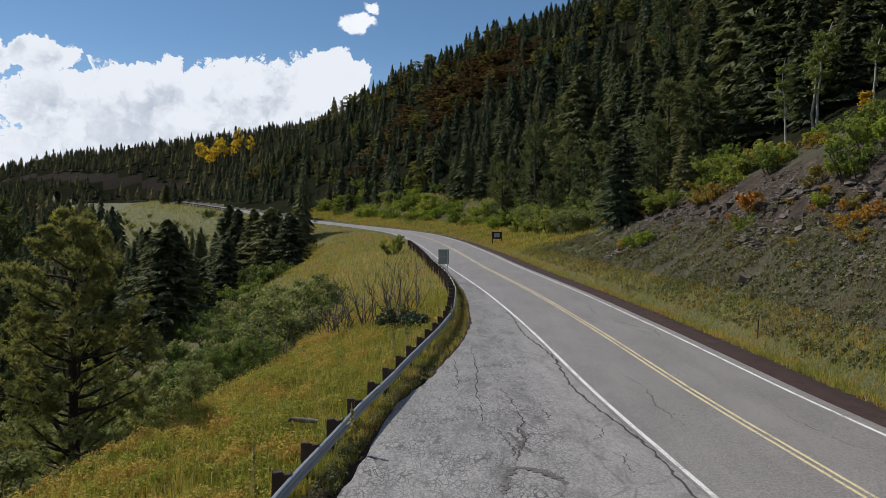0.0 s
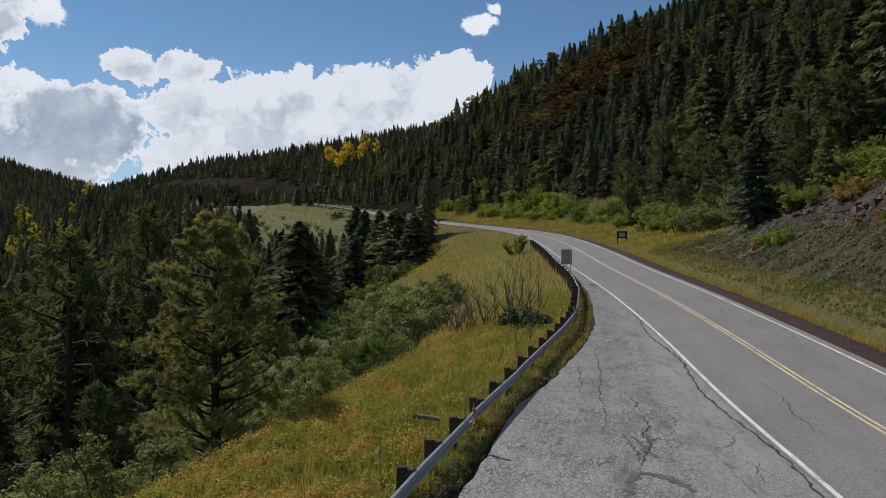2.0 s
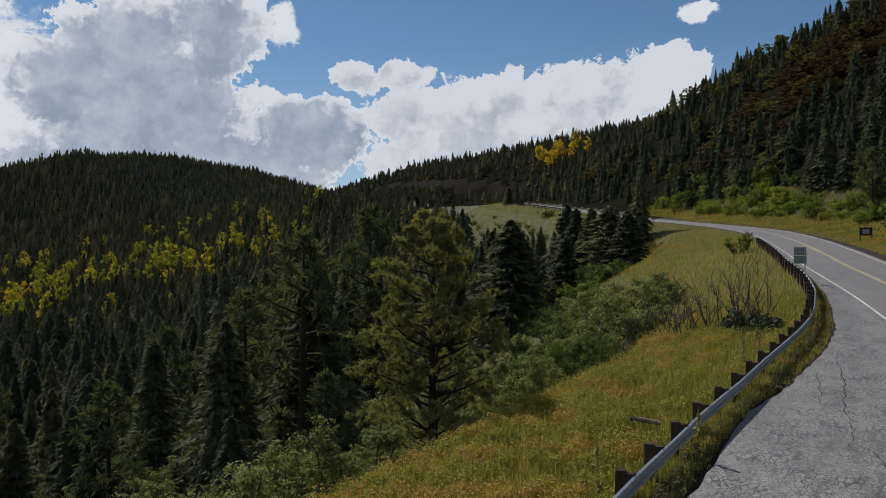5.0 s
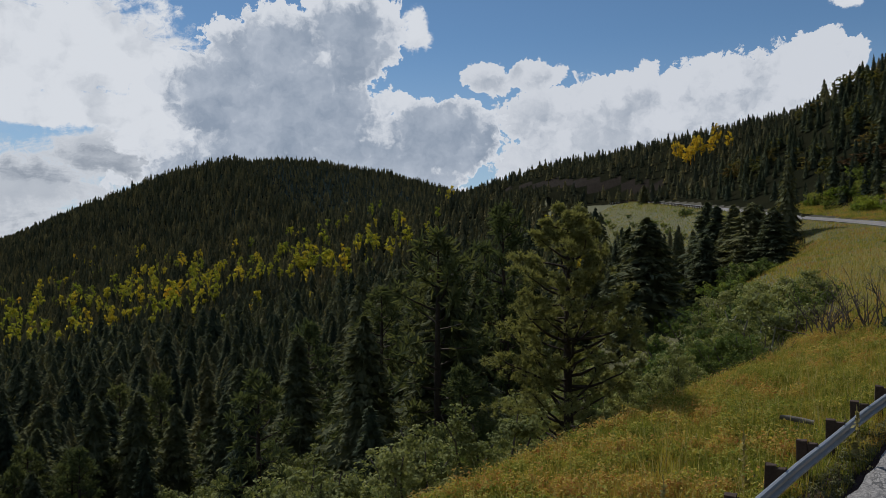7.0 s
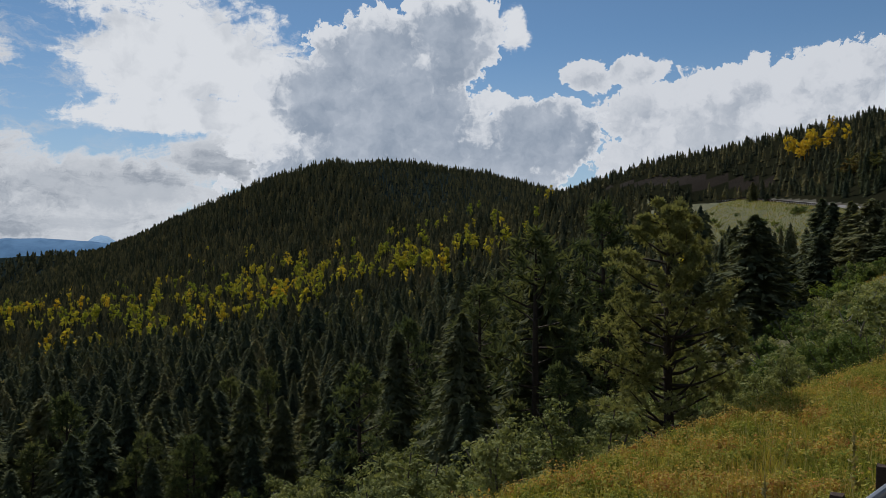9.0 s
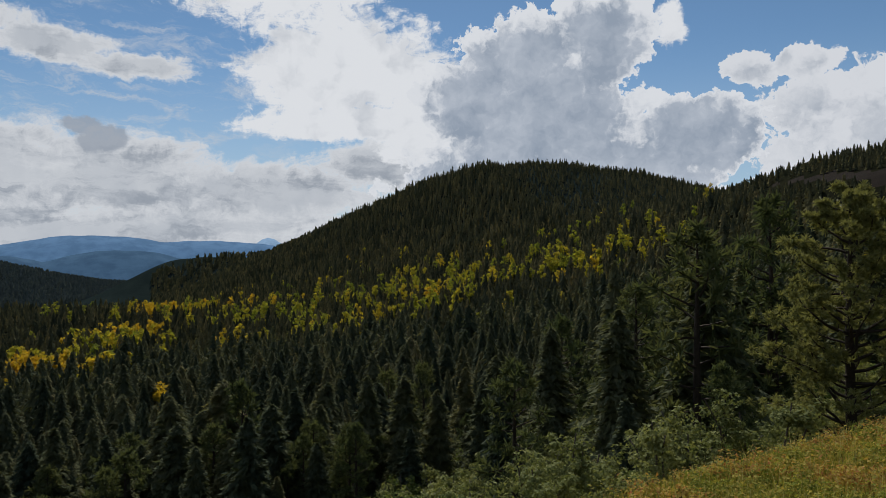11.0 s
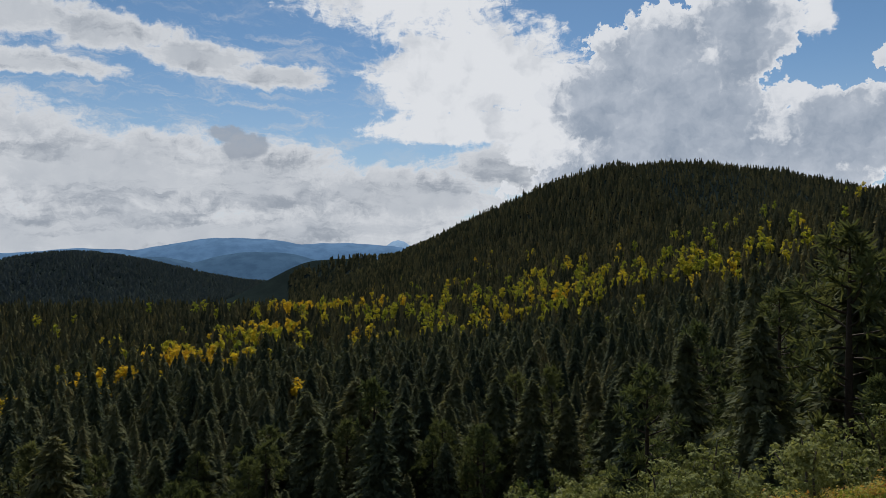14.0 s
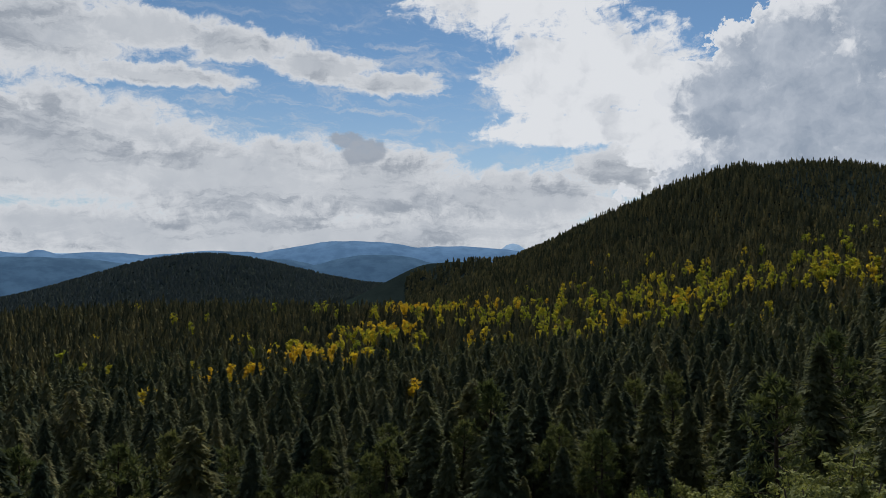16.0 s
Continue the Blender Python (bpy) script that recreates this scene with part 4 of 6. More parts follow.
def spruce_meshes(seed, h, width, boughs, sprays, bare=0.05, blunt=0.78):
    """A ragged spire: drooping boughs in loose tiers, each hung with small sprays of needles."""
    r = np.random.RandomState(seed)
    f = bare + (1 - bare) * ((np.arange(boughs) + r.rand(boughs)) / boughs) ** 0.82
    f = np.round(f * 19) / 19 * 0.65 + f * 0.35
    a = r.rand(boughs) * 6.283
    L = (width * np.clip(1 - f, 0, 1) ** blunt + 0.10) * (0.70 + 0.42 * r.rand(boughs))
    u = 0.18 + 0.86 * r.rand(boughs, sprays) ** 0.75
    R = L[:, None] * u
    lift = -0.34 * R * (1.15 - 0.5 * u) * np.clip(1.35 - f, 0.3, 1.2)[:, None]
    side = r.normal(0, 0.16, (boughs, sprays)) * L[:, None] * (1.1 - 0.6 * u)
    ca, sa_ = np.cos(a)[:, None], np.sin(a)[:, None]
    C = np.stack([ca * R - sa_ * side, sa_ * R + ca * side, np.clip(f, 0, 0.985)[:, None] * h + lift + r.normal(0, 0.07, R.shape)], -1).reshape(-1, 3)
    A = np.repeat(a, sprays) + r.normal(0, 0.55, len(C))
    n, k = len(C), (0.30 + 0.34 * r.rand(len(C)))[:, None]
    D = np.stack([np.cos(A), np.sin(A), -0.35 + r.normal(0, 0.28, n)], 1) * k
    W = np.stack([-np.sin(A), np.cos(A), r.normal(0, 0.5, n)], 1) * k * 0.22
    V = np.stack([C - D * 0.35 + W, C - D * 0.35 - W, C + D * 0.75], 1).reshape(-1, 3)
    V = np.concatenate([V, [(0.07, 0, h * 0.93), (-0.05, 0.06, h * 0.93), (0, 0, h * 1.015)]])
    F = np.arange(len(V)).reshape(-1, 3)
    core_v, core_f = skirts(seed + 50, 26, 13, 0.52 * width / h, blunt)
    V, F = joined([(V, F), (core_v * np.array([h, h, h * 0.97]), core_f)])
    tv, tf = tube([(0, 0, -0.6), (0, 0, h * 0.3), (0.02, 0, h * 0.65), (0, 0, h * 0.97)], [0.018 * h, 0.014 * h, 0.008 * h, 0.002 * h], 6)
    return mesh_np("trunk", tv, tf, M_BARK, smooth=True), mesh_np("crown", V, F, M_SPRUCE)


def limb(start, heading, length, rise, r, n=6):
    """A limb that bends as it grows; returns its line."""
    P = [np.array(start, float)]
    d = np.array(heading, float)
    for k in range(n):
        d = d + r.normal(0, 0.16, 3) + np.array([0, 0, rise])
        d /= np.linalg.norm(d)
        P.append(P[-1] + d * length / n)
    return np.array(P)


def pine_meshes(seed, h, width, limbs, tufts, needles, tuft=0.32, bare=0.12, thin=0.035, mat=None):
    """A pine: bent limbs that carry round tufts of long needles, with gaps between."""
    r = np.random.RandomState(seed)
    lines = [tube([(0, 0, -1), (0.03, 0.02, h * 0.3), (-0.05, 0.03, h * 0.6), (0.02, -0.02, h * 0.86), (0, 0, h * 0.97)],
                  [0.019 * h, 0.016 * h, 0.011 * h, 0.005 * h, 0.002 * h], 9)]
    spots = []
    for i in range(limbs):
        f = bare + (0.99 - bare) * (i + r.rand()) / limbs
        shape = math.sin(math.pi * min(0.985, (f + 0.22) / 1.22)) ** 0.62
        L = width * max(0.10, shape) * (0.55 + 0.6 * r.rand())
        a = i * 2.4 + r.rand()
        P = limb((0, 0, h * f), (math.cos(a), math.sin(a), -0.12 + 0.5 * f), L, 0.10, r)
        lines.append(tube(P, np.linspace(0.045, 0.012, len(P)) * (0.5 + L / width), 4 if limbs > 50 else 3))
        for k in range(tufts):
            u = 0.38 + 0.62 * r.rand() ** 0.6
            q = P[min(len(P) - 1, int(u * len(P)))] + r.normal(0, 0.075 * L * (0.4 + 0.6 * u) + 0.04, 3) * (1, 1, 0.6)
            spots.append(q)
    spots = np.array(spots)
    n = len(spots)
    D = r.normal(size=(n, needles, 3))
    D += np.array([0, 0, 0.45]) + 0.35 * (spots / (np.linalg.norm(spots * (1, 1, 0), axis=1)[:, None] + 0.5) * (1, 1, 0))[:, None, :]
    D /= np.linalg.norm(D, axis=2)[..., None]
    L = tuft * (0.6 + 0.7 * r.rand(n, needles, 1))
    side = np.cross(D, r.normal(size=D.shape))
    side /= np.linalg.norm(side, axis=2)[..., None]
    c = spots[:, None, :]
    V = np.stack([c + side * thin, c - side * thin, c + D * L + side * thin * 0.7, c + D * L - side * thin * 0.7], 2).reshape(-1, 3)
    F = (np.arange(n * needles)[:, None, None] * 4 + np.array([(0, 1, 3), (0, 3, 2)])[None]).reshape(-1, 3)
    return mesh_np("trunk", *joined(lines), M_BARK, smooth=True), mesh_np("crown", V, F, mat or M_PINE)


def broad_meshes(seed, h, width, stems, clumps, per, leaf, mat, bark, low=0.25, spread=0.36, clump=0.085):
    """A shrub or small tree: several bent stems, forks, and leaf clumps with gaps."""
    r = np.random.RandomState(seed)
    lines, tips = [], []
    for k in range(stems):
        a = 6.283 * (k + r.rand()) / stems
        lean = (0.25 + 0.45 * r.rand()) * (0.15 if stems == 1 else 1) * width / h
        P = limb((0.12 * width * math.cos(a) * (stems > 1), 0.12 * width * math.sin(a) * (stems > 1), -0.3), (lean * math.cos(a), lean * math.sin(a), 1), h * (0.62 + 0.3 * r.rand()), 0.03, r)
        w = 0.013 * h + 0.012
        lines.append(tube(P, np.linspace(w, w * 0.3, len(P)), 5))
        for j in range(max(3, clumps // stems)):
            u = low + (1 - low) * r.rand() ** 0.8
            b0 = P[min(len(P) - 2, int(u * (len(P) - 1)))]
            ang = r.rand() * 6.283
            reach = width * spread * (0.35 + 0.8 * r.rand()) * (1.15 - 0.55 * u)
            Q = limb(b0, (math.cos(ang), math.sin(ang), 0.35 + 0.3 * r.rand()), reach, 0.06, r, 4)
            if j % 3 == 0:
                lines.append(tube(Q, np.linspace(w * 0.4, w * 0.12, len(Q)), 3))
            tips.append(Q[-1])
            tips.append(Q[2])
    tips = np.array(tips)
    tips = tips[tips[:, 2] > 0.05]
    V, F = leaf_tufts(tips, per, width * clump, leaf, r)
    return mesh_np("trunk", *joined(lines), bark, smooth=True), mesh_np("crown", V, F, mat)


def thing(kind, parts, label, category, group, x, y, scale=1.0, turn=0.0, sink=0.0, z=None):
    root = tagged(new(kind), label, category, group)
    for pn, me in parts:
        piece = part(pn, me, root)
        if pn == "rosette":
            tagged(piece, kind="stuff")
    root.matrix_basis = pose(x, y, (ground_z(x, y) if z is None else z) - sink, 0, 0, turn) @ Matrix.Scale(scale, 4)
    return root


def spread_copies(first, rows):
    """Copies of a thing at rows of (x, y, z, turn, scale)."""
    for x, y, z, a, k in rows:
        c = copy_thing(first, pose(x, y, z, 0, 0, a))
        c.scale = (k, k, k * random.uniform(0.92, 1.1))


# ------------------------------------------------------------ the tall pine below the bench
hero = pine_meshes(5, 11.9, 3.25, 104, 15, 46, 0.19, 0.05, 0.014)
thing("pine_tree", (("trunk", hero[0]), ("crown", hero[1])), "tall open pine with olive needle tufts below the road bank", "tree", "", -12.7, 26.3, z=ground_z(-12.7, 26.3) - 2.6)

# ------------------------------------------------------------ woods
rng = np.random.RandomState(42)


def jitter_grid(x0, x1, y0, y1, cell):
    X, Y = np.meshgrid(np.arange(x0, x1, cell), np.arange(y0, y1, cell))
    return (X + rng.rand(*X.shape) * cell * 0.95).ravel(), (Y + rng.rand(*Y.shape) * cell * 0.95).ravel()


def wooded(x, y):
    """Where conifers stand: off the road, the bench, the meadow, the bowl and the cut."""
    s, d = road_frame(x, y)
    e, q = -d, d - rail_off(s)
    wide = np.interp(s, [-60, 0, 30, 60, 95, 130, 150, 200, 240, 300], [58, 58, 52, 36, 34, 26, 14, 14, 20, 20])
    wide = wide - np.interp(s, [30, 60], [27, 6]) * (np.sin(x * 7.3 + y * 3.1) * np.sin(x * 2.7 - y * 5.9) > 0.30)
    ok = np.where(d > 0, q > wide, e > np.interp(s, [0, 45, 66, 90, 140, 200, 300, 400], [40, 36, 24, 20, 24, 18, 13, 11]))
    ok &= ~bowl(x, y) & ~bare_bank(x, y, 7.0)
    ok &= ~((x > -75) & (x < -15) & (y > 60) & (y < 118) & (q < 34))
    return ok


def in_sight(x, y):
    """Plan sector that the walk ever faces, with a margin."""
    a = np.degrees(np.arctan2(-x, y))
    return (a > -38) & (a < 110)


def sight_lines(x, y, top):
    """Ground swells between a viewer on the road and a far tree hide it."""
    n = len(x)
    best = np.full(n, -9.0)
    r = np.hypot(x, y)
    for f in np.linspace(0.08, 0.94, 16):
        best = np.maximum(best, (ground(x * f, y * f) - 6) / (r * f))
    return (top - 6) / r > best - 0.002


def low_conifer(seed, tiers, blades, rad=0.24, sprays=0, size=0.06, thin=0.3):
    """A small ragged spire of height 1: skirts, and for nearer trees drooping sprays round them."""
    r = np.random.RandomState(seed)
    power = 0.62 + 0.35 * r.rand()
    body = skirts(seed, tiers, blades, rad * (0.84 if sprays else 1.0), power)
    if not sprays:
        return body
    f = 0.03 + 0.95 * np.sort(r.rand(sprays)) ** 0.9
    a = np.arange(sprays) * 2.4 + r.rand(sprays)
    R = (rad * (1 - f) ** power + 0.008) * (0.62 + 0.45 * r.rand(sprays))
    k = size * (0.7 + 0.7 * r.rand(sprays)) * (1.15 - 0.55 * f)
    C = np.stack([np.cos(a) * R, np.sin(a) * R, f - 0.28 * R], 1)
    D = np.stack([np.cos(a) * 0.8, np.sin(a) * 0.8, -0.35 + r.normal(0, 0.35, sprays)], 1) * k[:, None]
    W = np.stack([-np.sin(a), np.cos(a), r.normal(0, 0.35, sprays)], 1) * k[:, None] * thin
    V = np.stack([C - D * 0.6 + W, C - D * 0.6 - W, C + D * 0.6], 1).reshape(-1, 3)
    return joined([body, (V, np.arange(sprays * 3).reshape(-1, 3))])


def low_round(seed, leaves):
    """A small round-headed tree of height 1: leaf clumps round a thin stem."""
    r = np.random.RandomState(seed)
    C = r.normal(size=(leaves, 3))
    C /= np.linalg.norm(C, axis=1)[:, None]
    C *= (0.55 + 0.45 * r.rand(leaves, 1)) * np.array([0.19, 0.19, 0.36])
    C[:, 2] += 0.60
    C[:, :2] *= np.clip(1.25 - 0.55 * (C[:, 2:3] - 0.3), 0.4, 1.3)
    V, F = leaf_tufts(C, 7, 0.075, 0.10, r)
    tv, tf = tube([(0, 0, -0.05), (0.01, 0, 0.4), (0, 0, 0.8)], [0.012, 0.010, 0.004], 3)
    return joined([(V, F), (tv, tf)])


def mass(name, shapes, x, y, z, h, wide, mat, label, tint=None):
    """Many far trees as one woodland."""
    V, F, T, n = [], [], [], 0
    pick = rng.randint(0, len(shapes), len(x))
    tint = rng.rand(len(x)) if tint is None else tint
    for k, (v, f) in enumerate(shapes):
        m = np.where(pick == k)[0]
        if not len(m):
            continue
        a = rng.rand(len(m)) * 6.283
        c, s = np.cos(a)[:, None], np.sin(a)[:, None]
        W = (h[m] * wide[m])[:, None]
        P = np.stack([(v[None, :, 0] * c - v[None, :, 1] * s) * W + x[m][:, None],
                      (v[None, :, 0] * s + v[None, :, 1] * c) * W + y[m][:, None], v[None, :, 2] * h[m][:, None] + z[m][:, None]], -1)
        V.append(P.reshape(-1, 3))
        F.append((f[None] + (np.arange(len(m)) * len(v))[:, None, None]).reshape(-1, 3) + n)
        T.append(np.repeat(tint[m], len(v)))
        n += len(m) * len(v)
    return tagged(new(name, mesh_np(name, np.concatenate(V), np.concatenate(F), mat, tint=np.concatenate(T))), label, "woods", kind="stuff")


# groves of aspen: centre, half length, half width and number of trees
GROVES_LEFT = [(-806, 317, 22, 17, 16), (-766, 282, 21, 16, 14), (-545, 160, 14, 11, 14), (-551, 180, 15, 11, 12), (-397, 104, 10, 8, 18), (-370, 93, 10, 7, 22), (-351, 51, 9, 7, 12), (-311, 51, 8, 6, 18), (-311, 72, 8, 6, 10), (-267, 17, 7, 5, 10), (-202, 50, 5, 4, 2), (-161, 44, 4, 4, 1), (-106, 389, 8, 5, 7)]
GROVES_MIDDLE = [(-659, 317, 19, 14, 18), (-347, 195, 10, 8, 12), (-329, 195, 10, 7, 8), (-309, 165, 9, 7, 7), (-442, 289, 13, 10, 18), (-393, 274, 12, 9, 12), (-389, 289, 12, 9, 10), (-715, 418, 21, 16, 8), (-669, 431, 20, 15, 8), (-549, 394, 17, 13, 12), (-540, 423, 17, 13, 7), (-384, 364, 13, 10, 15)]
GROVES_RIGHT = [(-316, 312, 11, 8, 14), (-406, 356, 14, 10, 9), (-324, 346, 12, 9, 10), (-290, 320, 11, 8, 8), (-278, 335, 11, 8, 16), (-278, 289, 10, 8, 8), (-524, 224, 14, 11, 12), (-340, 169, 9, 7, 9), (-448, 207, 12, 9, 9), (-381, 315, 12, 9, 9), (-322, -28, 8, 6, 7), (-239, -11, 6, 4, 6), (-74, 168, 5, 5, 6), (-141, 311, 5, 4, 16), (-95, 262, 4, 3, 3)]
GROVES_LOOSE = [(-430, 250, 110, 60, 90), (-330, 330, 80, 60, 40), (-520, 330, 120, 60, 80), (-330, 80, 50, 30, 34), (-380, 150, 60, 40, 40)]
gx2, gy2, gold = [], [], []
for rows, many, loose, warm in ((GROVES_LEFT, 1.4, 1.05, 0.80), (GROVES_MIDDLE, 0.75, 1.35, 0.52), (GROVES_RIGHT, 0.7, 1.3, 0.42), (GROVES_LOOSE, 1.0, 1.15, 0.36)):
    for cx, cy, u, v, n in rows:
        a = math.atan2(cy, cx) + 1.57
        n = int(n * many)
        p, q = rng.normal(0, u * loose, n), rng.normal(0, v * loose, n)
        gx2.append(cx + p * math.cos(a) - q * math.sin(a)), gy2.append(cy + p * math.sin(a) + q * math.cos(a))
        gold.append(np.full(n, warm + rng.normal(0, 0.16)))
gold = np.concatenate(gold)
gx2, gy2 = np.concatenate(gx2), np.concatenate(gy2)
ok = wooded(gx2, gy2) & ((np.hypot(gx2, gy2) < 290) | (np.degrees(np.arctan2(-gx2, gy2)) > 33) | (np.hypot(gx2 + 106, gy2 - 389) < 30) | (np.hypot(gx2 + 141, gy2 - 311) < 16))
gx2, gy2, gold = gx2[ok], gy2[ok], gold[ok]

# candidate places of conifers
wx, wy = [], []
for lo, hi, cell in ((30, 190, 5.0), (190, 420, 5.0), (420, 1210, 4.9)):
    a, b = jitter_grid(-min(hi, 1080), min(hi, 560), -min(hi, 260), min(hi, 1010), cell)
    r = np.hypot(a, b)
    m = (r >= np.where(np.degrees(np.arctan2(-a, b)) > 55, 62, lo)) & (r < hi) & in_sight(a, b) & (np.hypot(a + 12.7, b - 26.3) > 9)
    wx.append(a[m]), wy.append(b[m])
wx, wy = np.concatenate(wx), np.concatenate(wy)
m = wooded(wx, wy)
wx, wy = wx[m], wy[m]
# stands are uneven: thin out by patches, and make room for the aspens
patch = ripple(wx, wy, 38, 31) + 0.7 * ripple(wx, wy, 16, 32)
m = rng.rand(len(wx)) < np.clip(0.93 + 0.5 * patch, 0.35, 1.0)
near_aspen = np.zeros(len(wx), bool)
for a in range(0, len(wx), 4000):
    D = (wx[a:a + 4000, None] - gx2[None]) ** 2 + (wy[a:a + 4000, None] - gy2[None]) ** 2
    near_aspen[a:a + 4000] = D.min(1) < 5.0
m &= ~near_aspen
# a shrubby brown clearing high on the mountain side
m &= (rng.rand(len(wx)) < 0.62) | (np.hypot(wx, wy) > 125) | (np.degrees(np.arctan2(-wx, wy)) > 45)
clear = np.hypot((wx - 3) / 20, (wy - 246) / 26) < 1 + 0.5 * ripple(wx, wy, 20, 33)
m &= ~clear
wx, wy = wx[m], wy[m]
wz = ground(wx, wy)
wh = 7.5 + 7.0 * rng.rand(len(wx)) ** 1.4 + 1.5 * ripple(wx, wy, 60, 35)
wr = np.hypot(wx, wy)
sd, dd = road_frame(wx, wy)
wh = wh * (1.06 - 0.06 * soft(110, 230, wr)) * (1 - 0.26 * soft(280, 480, wr) + 0.30 * soft(560, 760, wr)) * (0.66 + 0.68 * rng.rand(len(wx)))
wh = wh * (1 - 0.30 * soft(40, 52, np.degrees(np.arctan2(-wx, wy))) * (1 - soft(110, 170, wr)))
wh = np.where((dd < 0), wh * (1.16 - 0.58 * soft(70, 260, wr)), wh)
seen = sight_lines(wx, wy, wz + wh)
# the gully under the grassy bowl holds only low growth
bear = np.degrees(np.arctan2(-wx, wy))
seen &= ~((bear > 12.5) & (bear < 23) & (wr > 90) & (wr < 300) & (dd > 0) & (wz + wh > 6 + np.where(bear > 14, 0.031, 0.002) * wr))
wx, wy, wz, wh, wr, dd = wx[seen], wy[seen], wz[seen], wh[seen], wr[seen], dd[seen]

# the nearest stand as single trees
spruces = []
for k in range(6):
    t, c = spruce_meshes(100 + k, 10.0, 2.9 + 0.4 * (k % 3), 210, 24, 0.03, (1.0, 0.86, 0.74)[k // 2])
    spruces.append((t, c))
young_pines = [pine_meshes(200 + k, 10.0, 2.5, 36, 9, 7, 0.48, 0.04, 0.042, M_YOUNG) for k in range(3)]
order = np.argsort(wr - 45 * (dd < 0))
single = order[:330]
firsts = {}
for n, i in enumerate(single):
    pine = rng.rand() < (0.5 if wx[i] < -25 else 0.25)
    k = int(rng.randint(3 if pine else 6))
    key = (pine, k)
    rowz = (float(wx[i]), float(wy[i]), float(wz[i]), float(rng.rand() * 360), float(wh[i] / 10.0))
    if key not in firsts:
        t, c = (young_pines if pine else spruces)[k]
        firsts[key] = thing("pine_tree" if pine else "spruce_tree", (("trunk", t), ("crown", c)),
                            "olive young pine in the valley woods" if pine else "dark green pointed spruce in the dense mountain woods",
                            "tree", "conifers of the near woods", rowz[0], rowz[1], rowz[4], rowz[3], z=rowz[2])
    else:
        spread_copies(firsts[key], [rowz])
# tint halved on the mountain side: a cloud's shade painted into the needles
shaded_hues = rng.rand(len(wx)) * np.where(dd < 0, 0.50, 1.0)
rest = np.ones(len(wx), bool)
rest[single] = False
mid = rest & (wr < 330)
far = rest & (wr >= 330) & (wr < 640)
hill = rest & (wr >= 640)
wide_mid, wide_far = 0.85 + 0.45 * rng.rand(len(wx)), 0.9 + 0.4 * rng.rand(len(wx))
close, mid = mid & (wr < 190), mid & (wr >= 190)
mass("near_woods", [low_conifer(310 + k, 15, 9, 0.25, 620, 0.052, 0.30) for k in range(8)], wx[close], wy[close], wz[close], wh[close], wide_mid[close], M_WOODS, "dense dark conifers of the near woods", shaded_hues[close])
mass("mid_woods", [low_conifer(300 + k, 10, 7, 0.25, 110, 0.085, 0.34) for k in range(8)], wx[mid], wy[mid], wz[mid], wh[mid], wide_mid[mid], M_WOODS, "dense dark conifer woods across the valley", shaded_hues[mid])
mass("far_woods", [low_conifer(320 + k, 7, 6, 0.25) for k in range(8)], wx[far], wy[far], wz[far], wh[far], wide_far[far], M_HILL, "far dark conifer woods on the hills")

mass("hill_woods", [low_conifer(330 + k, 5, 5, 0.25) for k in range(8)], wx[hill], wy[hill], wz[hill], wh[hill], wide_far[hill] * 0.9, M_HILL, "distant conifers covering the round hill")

gz2 = ground(gx2, gy2)
gh = 9.5 + 5.0 * rng.rand(len(gx2))
mass("aspen_groves", [low_round(400 + k, 20) for k in range(6)], gx2, gy2, gz2, gh, 0.78 + 0.3 * rng.rand(len(gx2)), M_ASPEN, "yellow and lime autumn aspens among the conifers",
     np.clip(gold + 0.25 * ripple(gx2, gy2, 60, 41) + rng.normal(0, 0.17, len(gx2)), 0, 1))

# tiny trees on the low ridge behind the round hill
n = 2600
rr, aa = 1000 + 620 * rng.rand(n), np.radians(60 + 14 * rng.rand(n))
fx, fy = -np.sin(aa) * rr, np.cos(aa) * rr
fz = ground(fx, fy)
fh = 10 + 6 * rng.rand(len(fx))
m = sight_lines(fx, fy, fz + fh)
fx, fy, fz, fh = fx[m], fy[m], fz[m], fh[m]
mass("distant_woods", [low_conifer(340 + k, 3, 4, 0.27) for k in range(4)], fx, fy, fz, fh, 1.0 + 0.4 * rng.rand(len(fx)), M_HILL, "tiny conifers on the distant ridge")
# woods on the hill beyond the valley, haze painted into their needle colour
n = 15000
rr, aa = 1900 + 900 * rng.rand(n), np.radians(70 + 34 * rng.rand(n))
fx, fy = -np.sin(aa) * rr, np.cos(aa) * rr
fz, fh = ground(fx, fy), 10 + 7 * rng.rand(n)
m = sight_lines(fx, fy, fz + fh)
fx, fy, fz, fh = fx[m], fy[m], fz[m], fh[m]
mass("far_hill_woods", [low_conifer(350 + k, 3, 4, 0.30) for k in range(4)], fx, fy, fz, fh, 1.3 + 0.5 * rng.rand(len(fx)), M_HAZEHILL, "haze-tinted blue-green woods on the hill beyond the valley")
# russet scrub in the clearing
n = 230
a, b = 3 + rng.normal(0, 13, n), 246 + rng.normal(0, 16, n)
mass("scrub", [low_round(420 + k, 12) for k in range(3)], a, b, ground(a, b) - 0.8, 3.4 + 2 * rng.rand(n), 1.9 + rng.rand(n), M_RUSSET, "russet autumn scrub on the mountain side")


n = 900
s3, e3 = rng.uniform(60, 330, n), 24 + 190 * rng.rand(n)
a, b = road_at(s3, -e3)
keep = (np.hypot(a, b) > 125) & (ripple(a, b, 45, 37) + 0.6 * ripple(a, b, 18, 38) > 0.12)
a, b = a[keep], b[keep]
